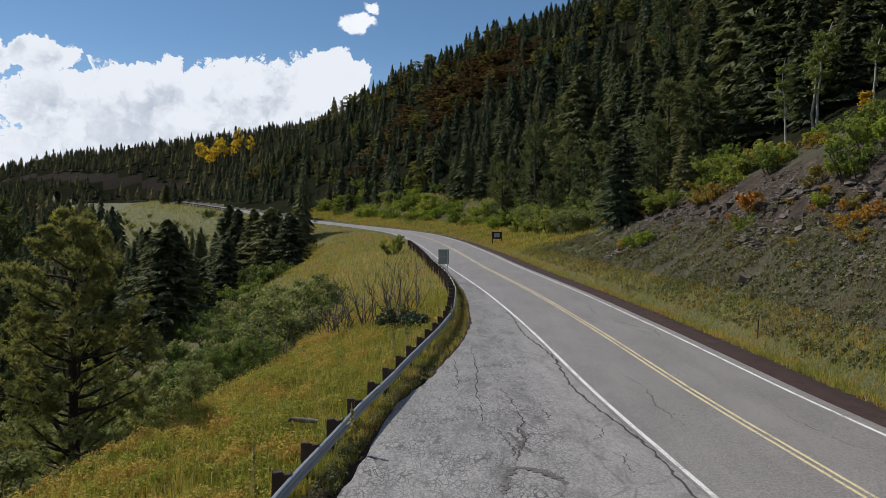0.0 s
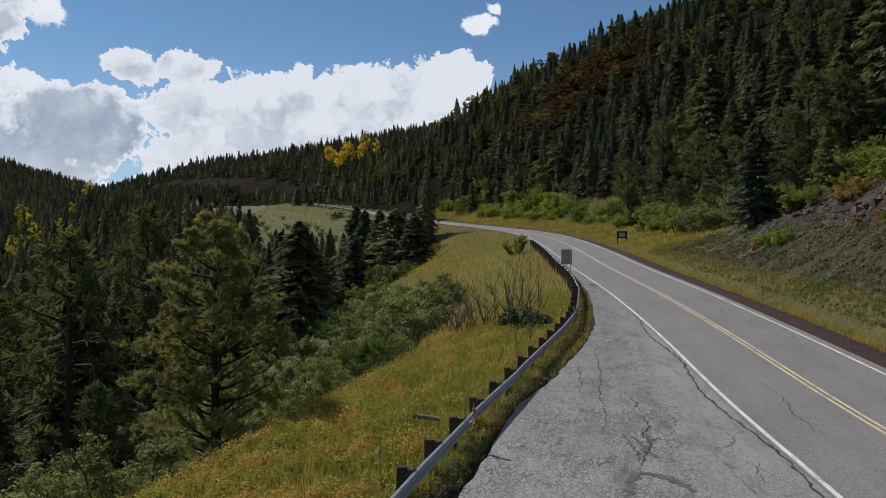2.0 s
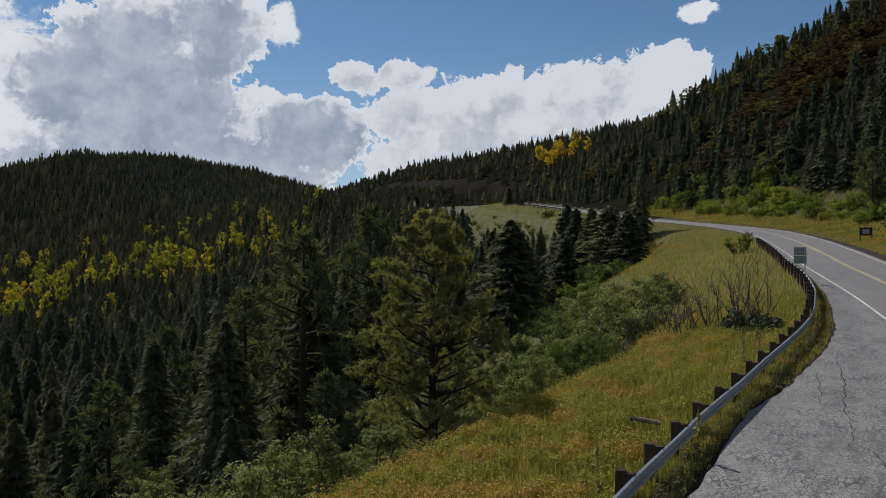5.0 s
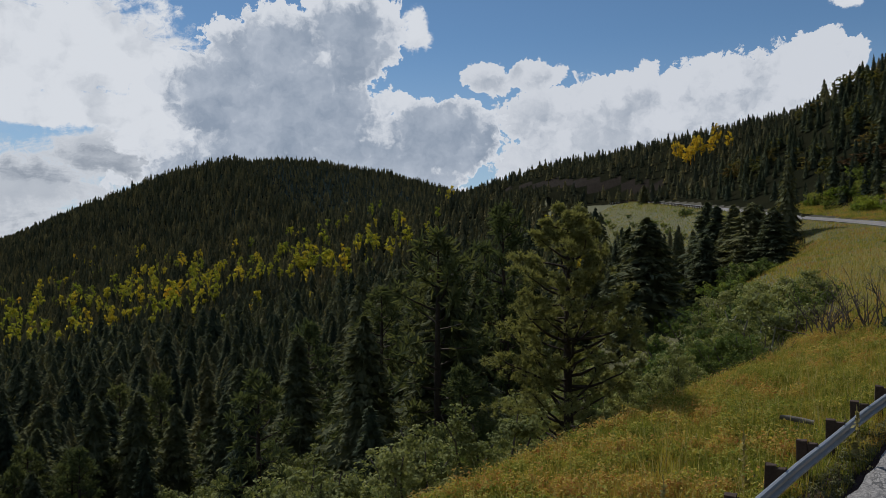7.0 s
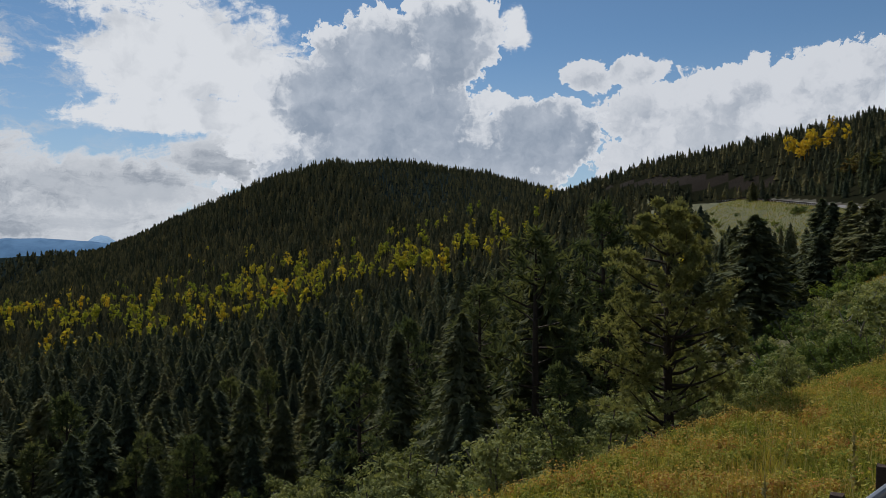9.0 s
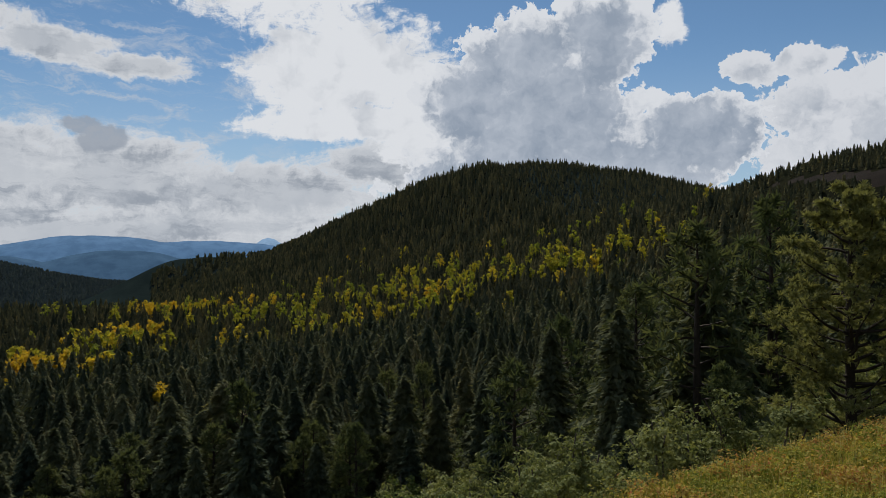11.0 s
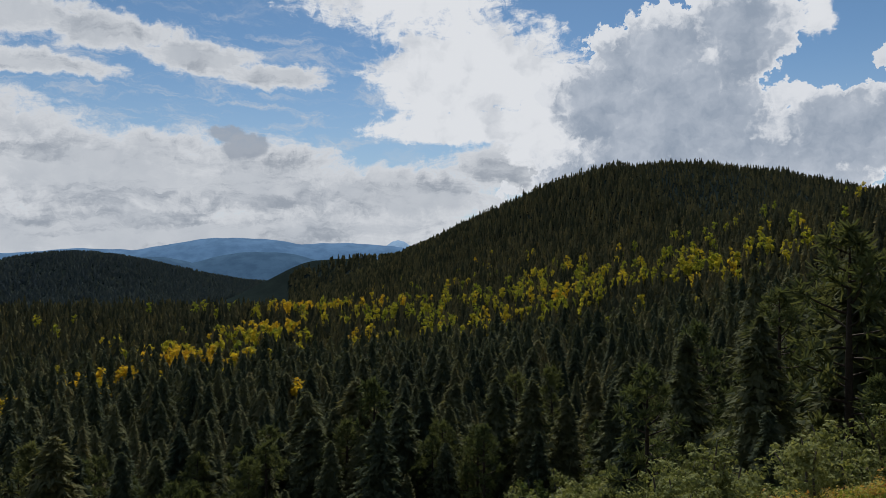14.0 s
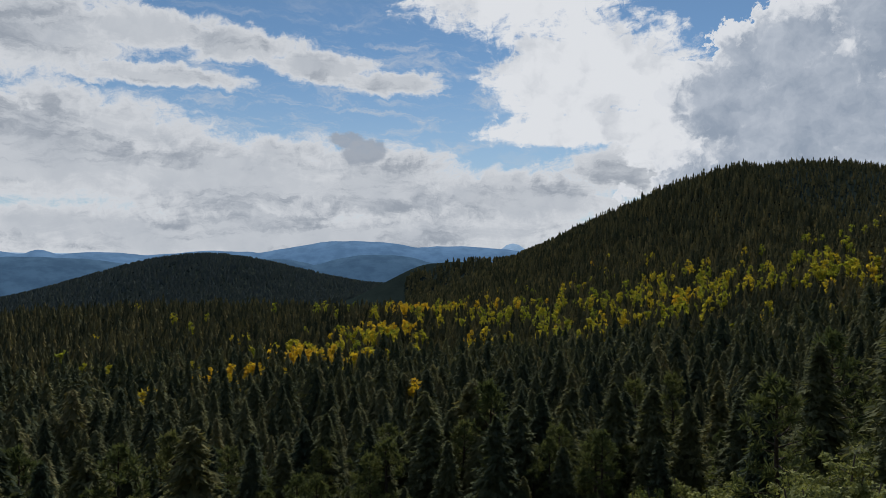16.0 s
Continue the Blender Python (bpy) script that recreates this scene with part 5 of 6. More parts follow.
mass("olive_scrub", [low_round(430 + k, 14) for k in range(4)], a, b, ground(a, b) - 0.6, 5 + 3.5 * rng.rand(len(a)), 1.3 + 0.7 * rng.rand(len(a)), M_OLIVE, "olive and brown broadleaf scrub among the conifers")


# ------------------------------------------------------------ far blue ridges
def ridge(name, dist, a0, a1, base_el, bumps_, mat, seed, label, n=160, ragged=0.0):
    """A long distant ridge with a soft skyline: places by bearing, heights by its own swells."""
    r = np.random.RandomState(seed)
    A = np.linspace(a0, a1, n)
    E = np.full(len(A), base_el)
    for c, w, h in bumps_:
        E = np.maximum(E, base_el + h * np.exp(-np.abs((A - c) / w) ** 2.4))
    for k in range(7):
        E = E + 0.035 / (k + 1) * np.sin(A * (0.5 + 0.9 * k) + r.rand() * 6)
    E = E + ragged * r.rand(n)
    rows = []
    for back, low in ((-500, -3.2), (-150, -0.7), (0, 0.0), (260, -1.2)):
        R = dist + back
        z = 6 + np.tan(np.radians(np.where(low == 0, E, E + low))) * dist
        rows.append(np.stack([-np.sin(np.radians(A)) * R, np.cos(np.radians(A)) * R, z], 1))
    V = np.stack(rows, 1).reshape(-1, 3)
    F = [(i * 4 + k, i * 4 + k + 1, i * 4 + k + 5, i * 4 + k + 4) for i in range(len(A) - 1) for k in range(3)]
    return tagged(new(name, mesh_np(name, V, F, mat, smooth=True)), label, "mountain", kind="structure")


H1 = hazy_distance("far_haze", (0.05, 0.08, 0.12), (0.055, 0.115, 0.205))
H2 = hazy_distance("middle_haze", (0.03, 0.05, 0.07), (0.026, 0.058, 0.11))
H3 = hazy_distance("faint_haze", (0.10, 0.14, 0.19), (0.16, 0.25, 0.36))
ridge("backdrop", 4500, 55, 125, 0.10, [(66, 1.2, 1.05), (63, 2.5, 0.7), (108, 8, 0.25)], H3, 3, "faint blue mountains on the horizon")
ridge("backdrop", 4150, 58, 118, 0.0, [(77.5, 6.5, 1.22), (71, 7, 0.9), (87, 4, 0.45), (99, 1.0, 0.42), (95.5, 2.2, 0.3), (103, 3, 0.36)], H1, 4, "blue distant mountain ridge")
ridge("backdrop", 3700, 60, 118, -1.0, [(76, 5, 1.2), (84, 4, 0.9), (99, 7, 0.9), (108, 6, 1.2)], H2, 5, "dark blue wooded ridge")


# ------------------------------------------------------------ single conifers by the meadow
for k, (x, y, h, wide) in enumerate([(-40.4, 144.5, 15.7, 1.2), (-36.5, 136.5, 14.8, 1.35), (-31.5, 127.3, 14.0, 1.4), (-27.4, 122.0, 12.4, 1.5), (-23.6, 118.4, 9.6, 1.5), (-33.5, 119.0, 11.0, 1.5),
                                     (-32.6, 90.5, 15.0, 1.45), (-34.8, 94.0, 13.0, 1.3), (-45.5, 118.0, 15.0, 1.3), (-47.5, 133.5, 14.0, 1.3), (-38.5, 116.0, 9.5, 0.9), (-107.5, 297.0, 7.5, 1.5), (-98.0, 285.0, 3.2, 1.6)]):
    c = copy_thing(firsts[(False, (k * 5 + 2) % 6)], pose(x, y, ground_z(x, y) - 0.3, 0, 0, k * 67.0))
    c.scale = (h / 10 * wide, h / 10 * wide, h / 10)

# ------------------------------------------------------------ oak thickets on the bank below the bench
close_oaks = [broad_meshes(510 + k, 4.0, 3.6, 6, 78, 48, 0.105, M_OAK if k == 1 else M_GREYOAK, M_TWIG, 0.25, clump=0.075) for k in range(3)]
oaks = [broad_meshes(500 + k, 4.0, 3.6, 5, 50, 30, 0.15, M_GREYOAK if k % 3 else M_OAK, M_TWIG if k % 2 else M_PALEBARK, 0.3) for k in range(6)]
fresh = [broad_meshes(520 + k, 3.4, 3.6, 5, 40, 20, 0.20, M_FRESH, M_BARK, 0.2) for k in range(3)]
dull = [broad_meshes(525 + k, 3.4, 3.4, 5, 42, 20, 0.19, (M_OAK, M_GREYOAK, M_FRESH)[k], M_BARK, 0.2) for k in range(3)]
limes = [broad_meshes(530 + k, 2.6, 3.2, 5, 36, 18, 0.20, M_LIME, M_BARK, 0.15) for k in range(3)]
ochres = [broad_meshes(540 + k, 1.6, 2.0, 4, 30, 22, 0.11, M_OCHRE, M_TWIG, 0.1) for k in range(2)]
oranges = [broad_meshes(550 + k, 1.9, 1.8, 4, 30, 22, 0.12, M_ORANGE, M_TWIG, 0.1) for k in range(2)]
made = {}


def plant(kind, k, meshes, label, group, x, y, size, sink=0.0):
    """The k-th make of a kind of shrub; the first is built, the rest are copies."""
    k = k % len(meshes)
    a = float(rng.rand() * 360)
    if (kind, group, k) not in made:
        made[(kind, group, k)] = thing(kind, (("trunk", meshes[k][0]), ("crown", meshes[k][1])), label, "tree" if "tree" in kind else "shrub", group, x, y, size, a, sink)
    else:
        spread_copies(made[(kind, group, k)], [(x, y, ground_z(x, y) - sink, a, size)])


count = 0
for _ in range(4000):
    s, q = rng.uniform(-40, 76), 7.2 + 54 * rng.rand() ** 1.2
    x, y = [float(v) for v in road_at(s, float(rail_off(s)) + q)]
    if math.degrees(math.atan2(-x, y)) > 104 or y < -18:
        continue
    edge = np.interp(s, [0, 30, 50, 62, 76], [7.2, 7.2, 7.4, 8.2, 14])
    if (math.hypot(x, y) < 27 and math.degrees(math.atan2(-x, y)) > 62) or q < edge + 0.8 or math.hypot(x + 12.7, y - 26.3) < 2.2:
        continue
    if any(math.hypot(x - a, y - b) < 2.9 for a, b in made.get("taken", [])):
        continue
    made.setdefault("taken", []).append((x, y))
    bearing, reach = math.degrees(math.atan2(-x, y)), math.hypot(x, y)
    if bearing > 70 and reach < 46 and rng.rand() < 0.85:
        continue
    if bearing > 50 and reach > 62 and rng.rand() < 0.7:
        tree = firsts[(True, int(rng.randint(3)))] if rng.rand() < 0.6 else firsts[(False, int(rng.randint(6)))]
        spread_copies(tree, [(x, y, ground_z(x, y) - 0.2, float(rng.rand() * 360), 0.40 + 0.35 * rng.rand())])
        continue
    size = (0.80 + 0.55 * rng.rand()) * (0.85 if q < edge + 3.0 else 1.0)
    brow = math.tan(math.radians(float(np.interp(bearing, [28, 41, 50, 61, 70], [-5.5, -10.5, -12.5, -15.2, -17.0]))))
    if bearing > 28:
        size = min(size, (5.3 + brow * reach - ground_z(x, y)) / 4.3)
    if size < 0.3:
        continue
    near = math.hypot(x, y) < 36
    plant("oak_shrub", int(rng.randint(6)), close_oaks if near else oaks, "grey-green scrub oak with pale crooked stems on the bank", "scrub oaks beside the bench" if near else "scrub oaks below the road", x, y, size, 0.15)
    count += 1
    if count >= 190:
        break
for k in range(110):
    s, q = rng.uniform(62, 190), rng.uniform(16, 46)
    x, y = [float(v) for v in road_at(s, float(rail_off(s)) + q)]
    plant("green_shrub", k, dull, "leafy green shrub in the gully by the meadow", "green shrubs by the meadow", x, y, 0.7 + 0.6 * rng.rand(), 0.15)

for k in range(34):
    s, q = rng.uniform(200, 330), rng.uniform(6, 40)
    x, y = [float(v) for v in road_at(s, float(rail_off(s)) + q)]
    plant("green_shrub", k, dull, "leafy green shrub in the grassy bowl", "green shrubs in the bowl", x, y, 0.4 + 0.7 * rng.rand(), 0.15)

for k in range(17):
    s, q = rng.uniform(46, 84), rng.uniform(0, 8)
    x, y = [float(v) for v in road_at(s, float(rail_off(s)) + float(np.interp(s, [46, 62, 84], [8.0, 9.0, 15])) + q)]
    plant("green_shrub", k, dull, "leafy green shrub on the steep edge of the meadow", "green shrubs on the meadow edge", x, y, 0.5 + 0.7 * rng.rand(), 0.15)

# ------------------------------------------------------------ mountain side of the road
for k in range(125):
    s, e = rng.uniform(95, 225), rng.uniform(13, 27)
    x, y = [float(v) for v in road_at(s, -e)]
    lime = s > 118 and rng.rand() < 0.7
    plant("lime_shrub" if lime else "green_shrub", k, limes if lime else fresh, "bright green shrub at the foot of the woods" if lime else "dull green shrub at the foot of the woods",
          "shrubs at the foot of the woods", x, y, 0.55 + 1.0 * rng.rand(), 0.15)
for k in range(22):
    s, e = rng.uniform(72, 150), rng.uniform(14, 23)
    x, y = [float(v) for v in road_at(s, -e)]
    spread_copies(firsts[(k % 3 == 0, k % 3 if k % 3 == 0 else k % 6)] if (k % 3 == 0, k % 3) in firsts else firsts[(False, k % 6)], [(x, y, ground_z(x, y), k * 53.0, rng.uniform(0.55, 1.1))])
for k in range(34):
    s, e = rng.uniform(78, 112), rng.uniform(14, 22)
    x, y = [float(v) for v in road_at(s, -e)]
    plant("oak_shrub", k, oaks, "silvery green shrub above the grass verge", "silvery shrubs by the verge", x, y, 0.8 + 0.7 * rng.rand(), 0.1)
for k in range(110):
    s, e = rng.uniform(14, 84), rng.uniform(15.8, 22.5)
    x, y = [float(v) for v in road_at(s, -e)]
    pick = rng.rand()
    if pick < 0.35:
        plant("green_shrub", k, fresh, "yellow-green shrub along the top of the cut", "shrubs on top of the cut", x, y, 0.6 + 0.5 * rng.rand(), 0.1)
    elif pick < 0.8:
        plant("ochre_shrub", k, ochres, "ochre autumn shrub along the top of the cut", "shrubs on top of the cut", x, y, 0.8 + 0.6 * rng.rand(), 0.1)
    else:
        plant("lime_shrub", k, limes, "bright green shrub along the top of the cut", "shrubs on top of the cut", x, y, 0.5 + 0.4 * rng.rand(), 0.1)
for k, (s, e, size) in enumerate([(49.7, 14.0, 1.25), (51.0, 13.2, 0.7), (38.7, 12.8, 0.7), (37.4, 13.2, 0.65), (36.4, 13.4, 0.75), (39.6, 13.5, 0.6), (42.4, 13.6, 0.5), (64.5, 11.0, 0.7)]):
    x, y = [float(v) for v in road_at(s, -e)]
    plant("orange_shrub", k, oranges, "orange autumn shrub on the rocky cut", "orange shrubs on the cut", x, y, size, 0.1)
for k, (s, e, size) in enumerate([(62.4, 11.0, 0.75), (61.4, 11.6, 0.55), (49.0, 13.0, 0.55), (42.1, 13.8, 0.5)]):
    x, y = [float(v) for v in road_at(s, -e)]
    plant("lime_shrub", k, limes, "bright green shrub on the rocky cut", "green shrubs on the cut", x, y, size, 0.1)
for k in range(26):
    s, e = rng.uniform(16, 60), rng.uniform(9.5, 16)
    x, y = [float(v) for v in road_at(s, -e)]
    plant("ochre_shrub", k, ochres, "small ochre shrub among the scree", "ochre shrubs on the cut", x, y, 0.3 + 0.4 * rng.rand(), 0.05)

for k, (s, e, h, wide) in enumerate([(75.5, 19.8, 12.0, 1.1), (114.4, 16.0, 15.5, 1.0), (116.5, 17.5, 12.5, 1.1), (108.0, 19.0, 12.0, 1.0), (72.0, 21.5, 10.0, 1.0), (70.0, 19.0, 6.0, 0.9), (82.0, 21.0, 9.0, 1.0), (93.0, 18.5, 9.5, 1.1)]):
    x, y = [float(v) for v in road_at(s, -e)]
    c = copy_thing(firsts[(k % 3 != 2, k % 3)], pose(x, y, ground_z(x, y) - 0.2, 0, 0, k * 83.0))
    c.scale = (h / 10 * wide, h / 10 * wide, h / 10)

aspens = [broad_meshes(560 + k, 7.5, 3.0, 1, 40, 16, 0.17, M_YELLOW_LEAF, M_PALEBARK, 0.42) for k in range(2)]
greens = [broad_meshes(570 + k, 8.5, 3.6, 1, 46, 16, 0.17, M_OAK, M_PALEBARK, 0.45) for k in range(2)]
for k, (s, e, size) in enumerate([(79.3, 24.6, 0.66), (46.6, 20.2, 0.72), (45.4, 21.2, 0.6), (41.5, 24.0, 0.6)]):
    x, y = [float(v) for v in road_at(s, -e)]
    plant("aspen_tree", k, aspens, "slender aspen with bright yellow leaves above the cut", "yellow aspens above the cut", x, y, size)
for k in range(34):
    s, e = rng.uniform(22, 62), rng.uniform(21, 38)
    x, y = [float(v) for v in road_at(s, -e)]
    plant("aspen_tree", k, greens, "pale-stemmed aspen still in dull green leaf", "green aspens above the cut", x, y, 0.7 + 0.5 * rng.rand())

for k in range(120):
    s, e = rng.uniform(112, 215), rng.uniform(14.5, 20.5)
    x, y = [float(v) for v in road_at(s, -e)]
    plant("lime_shrub", k, limes, "low bright green shrub in the hedge along the slope", "low hedge along the slope", x, y, 0.38 + 0.35 * rng.rand(), 0.1)

# ------------------------------------------------------------ single plants of the meadow
bush = broad_meshes(600, 3.0, 2.2, 6, 60, 34, 0.13, M_FRESH, M_TWIG, 0.1)
thing("meadow_shrub", (("trunk", bush[0]), ("crown", bush[1])), "lone round green shrub at the meadow edge", "shrub", "", -5.9, 89.5, 1.15)
jun = broad_meshes(601, 1.7, 2.3, 7, 84, 44, 0.10, M_JUNIPER, M_TWIG, 0.05)
thing("juniper_bush", (("trunk", jun[0]), ("crown", jun[1])), "low dark blue-green juniper bush in the grass", "shrub", "", -2.1, 39.8, 1.05)


def bare_shrub(x, y, seed, h, n, wide):
    r = np.random.RandomState(seed)
    lines = []
    for k in range(n):
        a = r.rand() * 6.283
        b0 = (r.normal(0, wide * 0.3), r.normal(0, wide * 0.3), -0.1)
        P = limb(b0, (0.4 * math.cos(a), 0.4 * math.sin(a), 1), h * (0.5 + 0.6 * r.rand()), 0.02, r)
        lines.append(tube(P, np.linspace(0.040, 0.010, len(P)), 4))
        for j in range(4):
            b1 = P[r.randint(2, len(P))]
            Q = limb(b1, (r.normal(), r.normal(), 1.2), h * 0.3 * (0.4 + r.rand()), 0.02, r, 3)
            lines.append(tube(Q, np.linspace(0.018, 0.006, len(Q)), 3))
    root = tagged(new("bare_shrub"), "leafless shrub of thin grey branching stems", "shrub", "bare shrubs")
    part("branchwork", mesh_np("branchwork", *joined(lines), M_TWIG), root)
    root.matrix_basis = pose(x, y, ground_z(x, y))


for k, (x, y, h, n, wd) in enumerate([(-4.4, 42.5, 2.9, 18, 1.6), (-3.0, 44.5, 3.6, 10, 1.0), (-5.8, 40.5, 2.6, 16, 1.4), (-2.2, 46.0, 2.8, 10, 1.2), (-6.8, 43.5, 1.8, 10, 1.4), (-7.6, 37.5, 1.5, 9, 1.2)]):
    bare_shrub(x, y, 620 + k, h, n, wd)


def stalk_mesh(seed):
    """A mullein: a straight seed stalk over a rosette of pale leaves."""
    r = np.random.RandomState(seed)
    v, f = tube([(0, 0, 0), (0.01, 0, 0.5), (0, 0.01, 0.8), (0, 0, 1.25), (0, 0, 1.32)], [0.010, 0.009, 0.017, 0.012, 0.003], 6)
    C = np.stack([r.normal(0, 0.07, 60), r.normal(0, 0.07, 60), r.rand(60) ** 1.3 * 1.15], 1)
    C[:, :2] *= np.clip(1.3 - C[:, 2:3], 0.2, 1.2)
    lv, lf = leaf_cloud(C, 0.12, r, 1.2)
    return mesh_np("stem", v, f, M_DRYSTALK), mesh_np("leaves", lv, lf, M_DRYSTALK)


stalks = [stalk_mesh(640 + k) for k in range(4)]
for k in range(36):
    if k < 14:
        s = rng.uniform(13, 44)
        x, y = [float(v) for v in road_at(s, float(rail_off(s)) + rng.uniform(-0.55, 1.6))]
    else:
        x, y = rng.normal(-4.2, 1.5), rng.normal(63, 5)
    if ("mullein", k % 4) not in made:
        made[("mullein", k % 4)] = thing("mullein", (("stem", stalks[k % 4][0]), ("rosette", stalks[k % 4][1])), "dry mullein stalk with pale yellow-green leaves", "plant", "mullein stalks", x, y, 0.6 + 0.6 * rng.rand())
    else:
        spread_copies(made[("mullein", k % 4)], [(x, y, ground_z(x, y), float(rng.rand() * 360), 0.6 + 0.6 * float(rng.rand()))])


# ------------------------------------------------------------ grass and low herbs
def sward(name, x, y, tall, wide, tint, label, mat=None):
    """Bent blades standing on the ground, three triangles' worth of width each at the foot."""
    n = len(x)
    z = ground(x, y)
    a, lean = rng.rand(n) * 6.283, rng.rand(n) * 0.55
    h = tall * (0.5 + 0.8 * rng.rand(n))
    dx, dy = np.cos(a) * wide, np.sin(a) * wide
    b = rng.rand(n) * 6.283
    V = np.stack([np.stack([x - dx, y - dy, z - 0.03], 1), np.stack([x + dx, y + dy, z - 0.03], 1),
                  np.stack([x + np.cos(b) * h * lean, y + np.sin(b) * h * lean, z + h], 1)], 1).reshape(-1, 3)
    F = np.arange(3 * n).reshape(-1, 3)
    return tagged(new(name, mesh_np(name, V, F, mat or M_BLADE, tint=np.repeat(tint, 3))), label, "grass", kind="stuff")


def scatter(n, s0, s1, o0, o1, power=1.0):
    s = s0 + (s1 - s0) * rng.rand(n) ** power
    return s, o0 + (o1 - o0) * rng.rand(n)


def hue(x, y, mid=0.45):
    return np.clip(mid + 0.62 * ripple(x, y, 6, 51) + 0.5 * ripple(x, y, 2.0, 52) + rng.normal(0, 0.14, len(x)), 0, 1)


s, q = scatter(120000, 8, 54, 0.1, 11.8, 1.45)
x, y = road_at(s, rail_off(s) + q)
sward("bench_grass", x, y, 0.40 + 0.16 * ripple(x, y, 3, 61), 0.013, hue(x, y, 0.17), "tall yellow-green grass with rusty patches behind the guardrail")
s, q = scatter(11000, 8, 100, 0.1, 9.0, 1.3)
x, y = road_at(s, rail_off(s) + q)
sward("straw_stalks", x, y, 0.62, 0.008 + 0.00012 * s, np.clip(0.46 + rng.normal(0, 0.05, len(x)), 0, 1), "pale straw seed stalks above the grass", M_STRAW)
s, q = scatter(60000, 46, 185, 0.2, 19, 1.4)
x, y = road_at(s, rail_off(s) + q)
sward("meadow_grass", x, y, 0.34, 0.028, hue(x, y, 0.46), "dry straw-green meadow grass")
s, q = scatter(14000, 205, 350, 3, 34)
x, y = road_at(s, q + 1)
sward("bowl_grass", x, y, 0.5, 0.07, hue(x, y, 0.14), "olive grass in the bowl under the upper bend")
s, e = scatter(42000, 84, 235, 8, 24)
x, y = road_at(s, -e)
sward("slope_grass", x, y, 0.42, 0.06, hue(x, y, 0.36), "olive grass on the slope under the woods")
s, q = scatter(15000, 6, 75, 0.0, 1.0, 1.3)
x, y = road_at(s, pave_off(s) + 0.12 + q * (rail_off(s) - pave_off(s) + 0.1))
keep = ripple(x, y, 2.2, 57) + 0.5 * ripple(x, y, 0.7, 58) > -0.25
x, y = x[keep], y[keep]
sward("verge_weeds", x, y, 0.22, 0.014, hue(x, y, 0.48), "short weeds between pavement edge and guardrail")
s, e = scatter(56000, 14, 190, 5.7, 8.6, 1.6)
x, y = road_at(s, -e)
sward("roadside_grass", x, y, 0.26, 0.018, hue(x, y, 0.5), "dry roadside grass along the ditch")
s, e = scatter(34000, 16, 90, 8.0, 13.0, 1.2)
x, y = road_at(s, -e)
keep = ripple(x, y, 5, 71) > -0.3
x, y = x[keep], y[keep]
sward("bank_grass", x, y, 0.22, 0.02, hue(x, y, 0.40), "thin tufts of grass on the cut bank", M_BANKBLADE)

# small weeds rooted in the dark strip under the guardrail
n = 2600
s, q = scatter(n, 8, 72, 0.05, 1.05, 1.5)
x, y = road_at(s, pave_off(s) + 0.10 + q * (rail_off(s) - pave_off(s)))
big = 0.05 + 0.12 * rng.rand(n) ** 2
tone = np.clip(0.5 + 0.5 * ripple(x, y, 1.6, 76) + rng.normal(0, 0.2, n), 0, 1)
lv, lf = leaf_tufts(np.stack([x, y, ground(x, y) + 0.7 * big], 1), 20, big, 0.05, rng, 1.0)
tagged(new("verge_herbs", mesh_np("verge_herbs", lv, lf, M_BANKHERB, tint=np.repeat(tone, 20 * 3))), "small brown and green weeds under the guardrail", "herbs", kind="stuff")

# low grey-green and brown herbs over the cut bank
n = 9000
s, e = scatter(n, 15, 88, 7.2, 14.6, 1.4)
x, y = road_at(s, -e)
keep = ripple(x, y, 4, 73) + 0.6 * rng.rand(n) - 0.5 * soft(11.5, 14.5, e) > -0.05
x, y = x[keep], y[keep]
big = 0.10 + 0.17 * rng.rand(len(x)) ** 2
tone = np.clip(0.42 + 0.55 * ripple(x, y, 5, 74) + rng.normal(0, 0.16, len(x)), 0, 1)
lv, lf = leaf_tufts(np.stack([x, y, ground(x, y) + 0.5 * big], 1), 18, big, 0.11, rng, 0.8)
tagged(new("bank_herbs", mesh_np("bank_herbs", lv, lf, M_BANKHERB, tint=np.repeat(tone, 18 * 3))), "low grey-green and brown herbs on the cut bank", "herbs", kind="stuff")

# knee-high herbs with small leaves, in patches that turn orange
n = 3600
s, q = scatter(n, 8, 52, 0.15, 7.9, 1.5)
x, y = road_at(s, rail_off(s) + q)
keep = ripple(x, y, 3.2, 81) + 0.35 * rng.rand(n) + 0.12 * (q - 3) > 0.0
x, y = x[keep], y[keep]
big = 0.16 + 0.22 * rng.rand(len(x)) ** 2
C = np.stack([x, y, ground(x, y) + 0.10 + 0.7 * big], 1)
sort = np.clip(np.where(ripple(x, y, 4.5, 83) + 0.05 * (q[keep] - 4) > 0.13, 0.80, np.where(ripple(x, y, 3.5, 84) > 0.02, 0.24, 0.05)) + rng.normal(0, 0.10, len(x)), 0, 1)
lv, lf = leaf_tufts(C, 80, big, 0.062, rng, 1.0)
tagged(new("herbs", mesh_np("herbs", lv, lf, M_BLADE, tint=np.repeat(sort, 80 * 3))),
       "knee-high herbs turning yellow and rust on the bench", "herbs", kind="stuff")


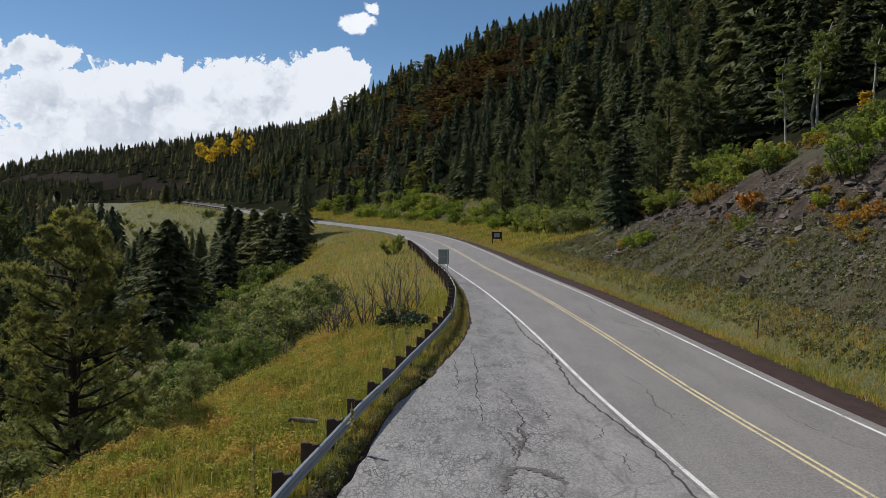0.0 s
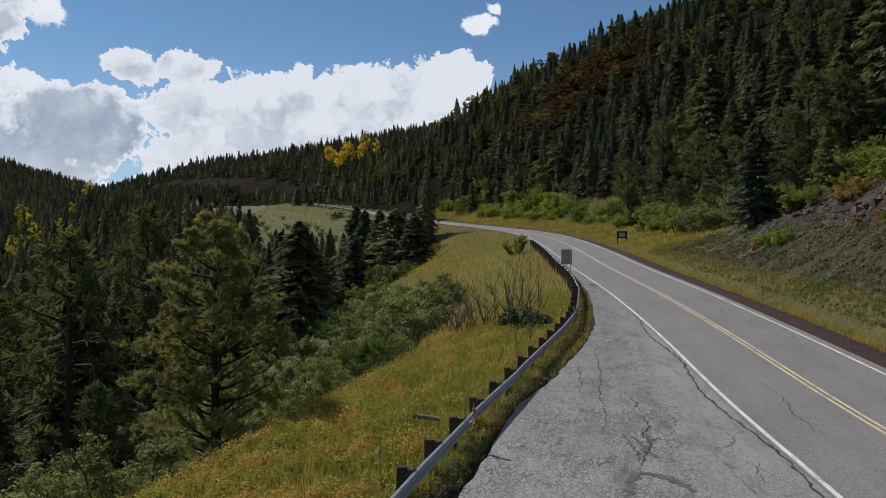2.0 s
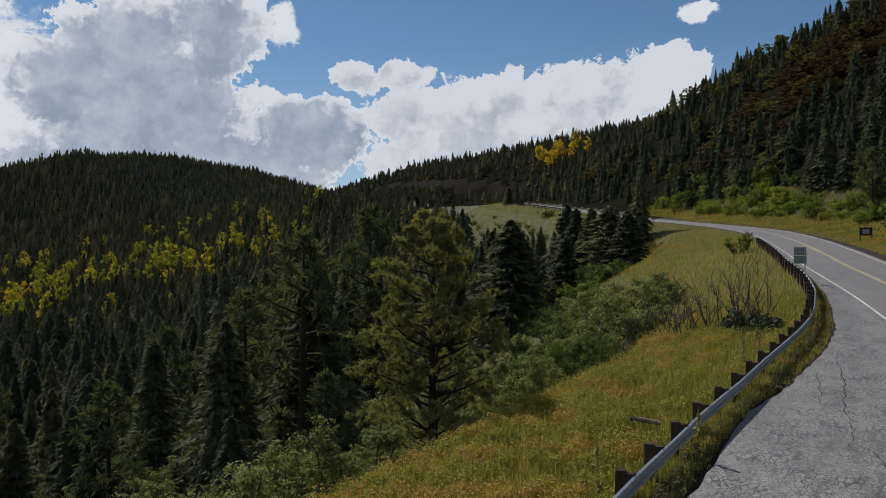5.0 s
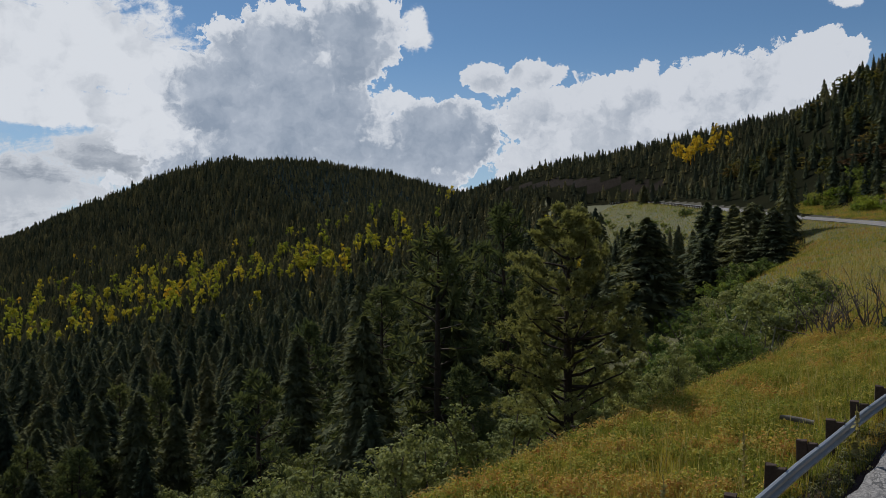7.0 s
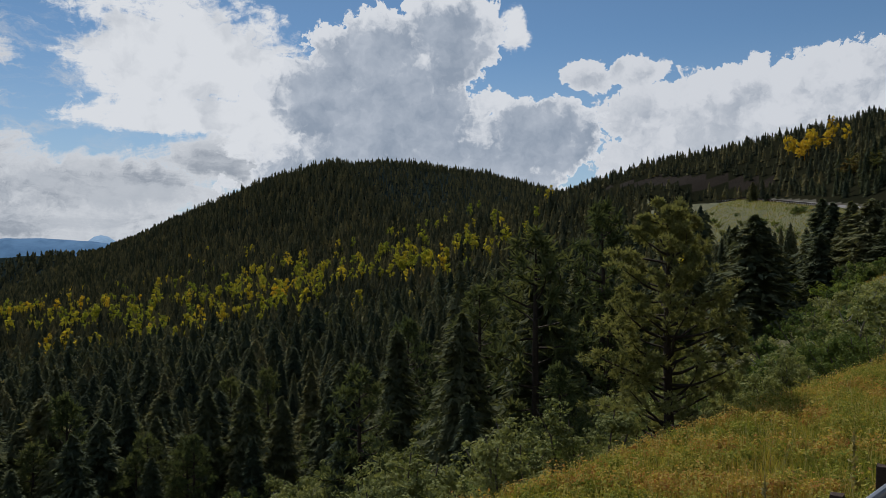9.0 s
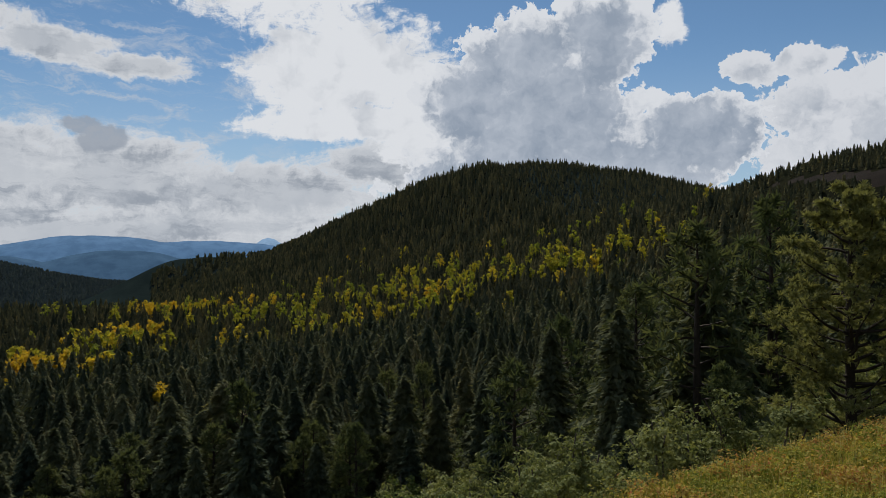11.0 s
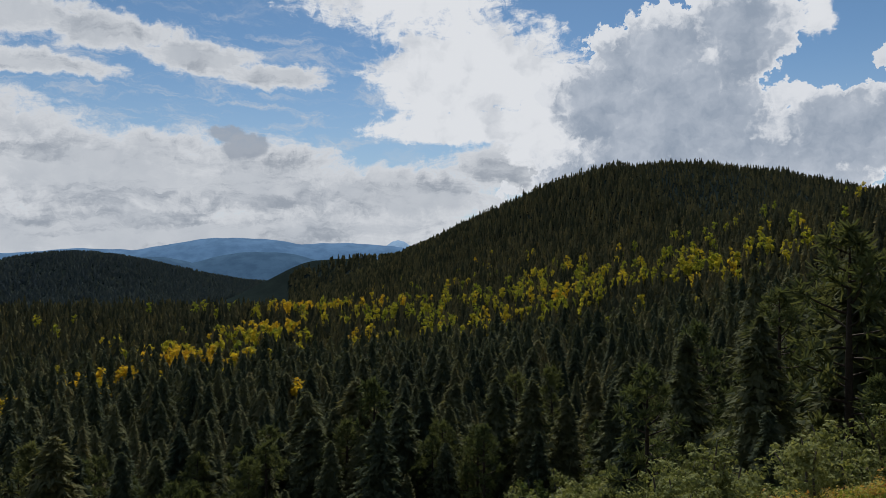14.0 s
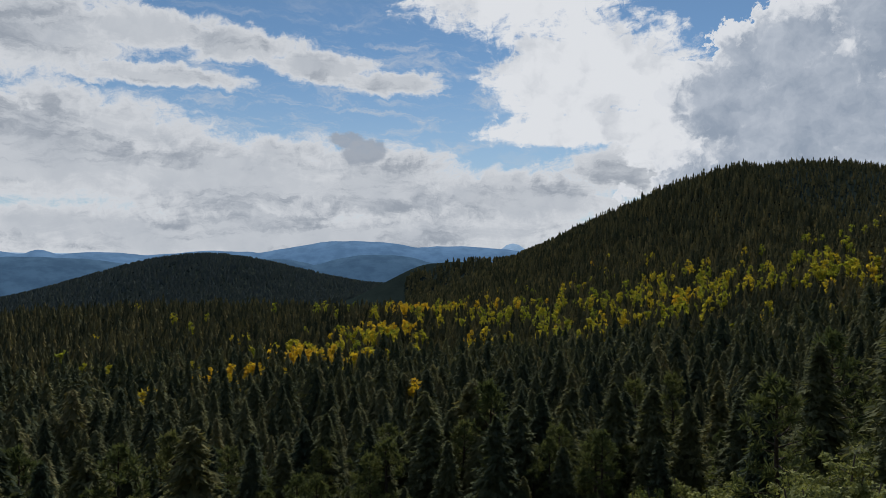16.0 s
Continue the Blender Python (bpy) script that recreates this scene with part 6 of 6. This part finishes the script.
# ------------------------------------------------------------ rocks of the cut
def rock_mesh(seed, flat):
    r = np.random.RandomState(seed)
    bm = bmesh.new()
    bmesh.ops.create_cube(bm, size=1.0)
    bmesh.ops.subdivide_edges(bm, edges=bm.edges[:], cuts=1)
    for v in bm.verts:
        v.co = Vector((v.co.x * (1 + r.normal(0, 0.16)), v.co.y * (1 + r.normal(0, 0.16)), v.co.z * flat * (1 + r.normal(0, 0.14))))
    return bm_mesh("rock", bm, M_ROCK)


rocks = [rock_mesh(700 + k, (0.3, 0.45, 0.7)[k % 3]) for k in range(9)]


def rock_at(s, e, size, tilt, k, sink=0.15):
    x, y = [float(v) for v in road_at(s, -e)]
    ob = tagged(new("rock", rocks[k % 9]), "angular grey-brown rock on the road cut", "rock", "rocks of the cut")
    ob.matrix_basis = pose(x, y, ground_z(x, y) + size * (0.2 - sink), rng.uniform(-tilt, tilt), rng.uniform(-tilt, tilt), rng.uniform(0, 360)) @ Matrix.Scale(size, 4)


# ledges: stacked slabs
for s0, e0, rows, wide in ((45.0, 11.4, 4, 2.0), (64.0, 9.5, 3, 2.2), (45, 14.8, 2, 4.2), (36, 14.6, 2, 4.4), (29, 14.2, 2, 3.6)):
    for lay in range(rows):
        for j in range(7):
            rock_at(s0 + rng.uniform(-wide, wide), e0 + lay * 0.42 + rng.uniform(-0.2, 0.2), rng.uniform(0.3, 0.7), 10, int(rng.randint(3)) * 3, 0.1)
dark_rocks = []
for k in range(5):
    me = rock_mesh(720 + k, (0.5, 0.7, 0.9)[k % 3])
    me.materials[0] = M_DARKROCK
    dark_rocks.append(me)
for k in range(280):
    s, e = rng.uniform(18, 66), 12.0 + 5.2 * rng.rand() ** 0.8
    x, y = [float(v) for v in road_at(s, -e)]
    size = 0.16 + 0.55 * rng.rand() ** 2.0
    ob = tagged(new("outcrop", dark_rocks[k % 5]), "dark brown broken rock outcrop in the cut", "rock", "outcrops of the cut")
    ob.matrix_basis = pose(x, y, ground_z(x, y) - 0.10 * size, rng.uniform(-25, 25), rng.uniform(-25, 25), rng.uniform(0, 360)) @ Matrix.Scale(size, 4)
for k in range(190):
    s, e = rng.uniform(14, 82), 8.6 + 8.4 * rng.rand() ** 0.7
    rock_at(s, e, 0.14 + 0.5 * rng.rand() ** 3, 25, k)
# small stones, past counting
n = 15000
s, e = scatter(n, 14, 84, 10.4, 17.4)
x, y = road_at(s, -e)
keep = ripple(x, y, 6, 91) + 0.5 * ripple(x, y, 2.5, 92) > -0.15
x, y = x[keep], y[keep]
n = len(x)
base = np.array([(-0.5, -0.4, 0), (0.5, -0.35, 0), (0.4, 0.45, 0), (-0.45, 0.35, 0), (0.05, 0.0, 0.45)])
a, k = rng.rand(n) * 6.283, (0.07 + 0.24 * rng.rand(n) ** 2.4)[:, None]
V = np.stack([(base[None, :, 0] * np.cos(a)[:, None] - base[None, :, 1] * np.sin(a)[:, None]) * k + x[:, None],
              (base[None, :, 0] * np.sin(a)[:, None] + base[None, :, 1] * np.cos(a)[:, None]) * k + y[:, None],
              base[None, :, 2] * k + ground(x, y)[:, None]], -1).reshape(-1, 3)
F = (np.arange(n)[:, None, None] * 5 + np.array([(0, 1, 4), (1, 2, 4), (2, 3, 4), (3, 0, 4)])[None]).reshape(-1, 3)
tagged(new("stones", mesh_np("stones", V, F, M_ROCK)), "loose broken stones on the cut bank", "stones", kind="stuff")


# ------------------------------------------------------------ dead trees on the skyline
def snag_mesh(seed):
    """A dead, leafless conifer: bare pole and broken side branches."""
    r = np.random.RandomState(seed)
    lines = [tube([(0, 0, -0.5), (0.05, 0, 4), (0.0, 0.1, 8), (0.1, 0, 11.5)], [0.17, 0.13, 0.08, 0.02], 6)]
    for k in range(22):
        z, a = 3 + 8 * r.rand(), r.rand() * 6.283
        P = limb((0, 0, z), (math.cos(a), math.sin(a), 0.1 + 0.4 * r.rand()), (0.5 + 1.0 * r.rand()) * (1.25 - z / 12), 0.05, r, 4)
        lines.append(tube(P, np.linspace(0.05, 0.015, len(P)), 4))
    return mesh_np("trunk", *joined(lines), M_TWIG)


SNAGS = [(-2, 305), (1, 309), (-32, 302), (19, 330), (33, 322), (22, 317), (42, 318), (-52, 322), (13, 318), (-18, 308)]
snags = [snag_mesh(800 + k) for k in range(3)]
for k, (x, y) in enumerate(SNAGS):
    root = tagged(new("dead_tree"), "leafless dead conifer on the skyline ridge", "tree", "dead trees on the ridge")
    part("trunk", snags[k % 3], root)
    root.matrix_basis = pose(x, y, ground_z(x, y), 0, 0, k * 77.0) @ Matrix.Scale(0.66 + 0.2 * (k % 4) / 3, 4)

# ------------------------------------------------------------ marker post and verge plants
root = tagged(new("marker_post"), "thin rusty marker post in the roadside grass", "post")
bm = box(bmesh.new(), (0.06, 0.04, 1.3), Matrix.Translation((0, 0, 0.5)), 0.006)
part("stake", bm_mesh("stake", bm, M_POST), root)
bm = box(bmesh.new(), (0.075, 0.012, 0.16), Matrix.Translation((0, -0.028, 1.02)), 0.003)
part("plate", bm_mesh("plate", bm, M_SIGNBACK), root)
mx, my = [float(v) for v in road_at(36.0, -7.0)]
root.matrix_basis = pose(mx, my, ground_z(mx, my), 3, 2, 10)
for k in range(26):
    s, e = (rng.normal(33, 1.6), rng.normal(7.4, 0.5)) if k < 10 else (rng.uniform(22, 70), rng.uniform(6.4, 8.6))
    x, y = [float(v) for v in road_at(s, -e)]
    spread_copies(made[("mullein", k % 4)], [(x, y, ground_z(x, y), float(rng.rand() * 360), 0.5 + 0.5 * float(rng.rand()))])
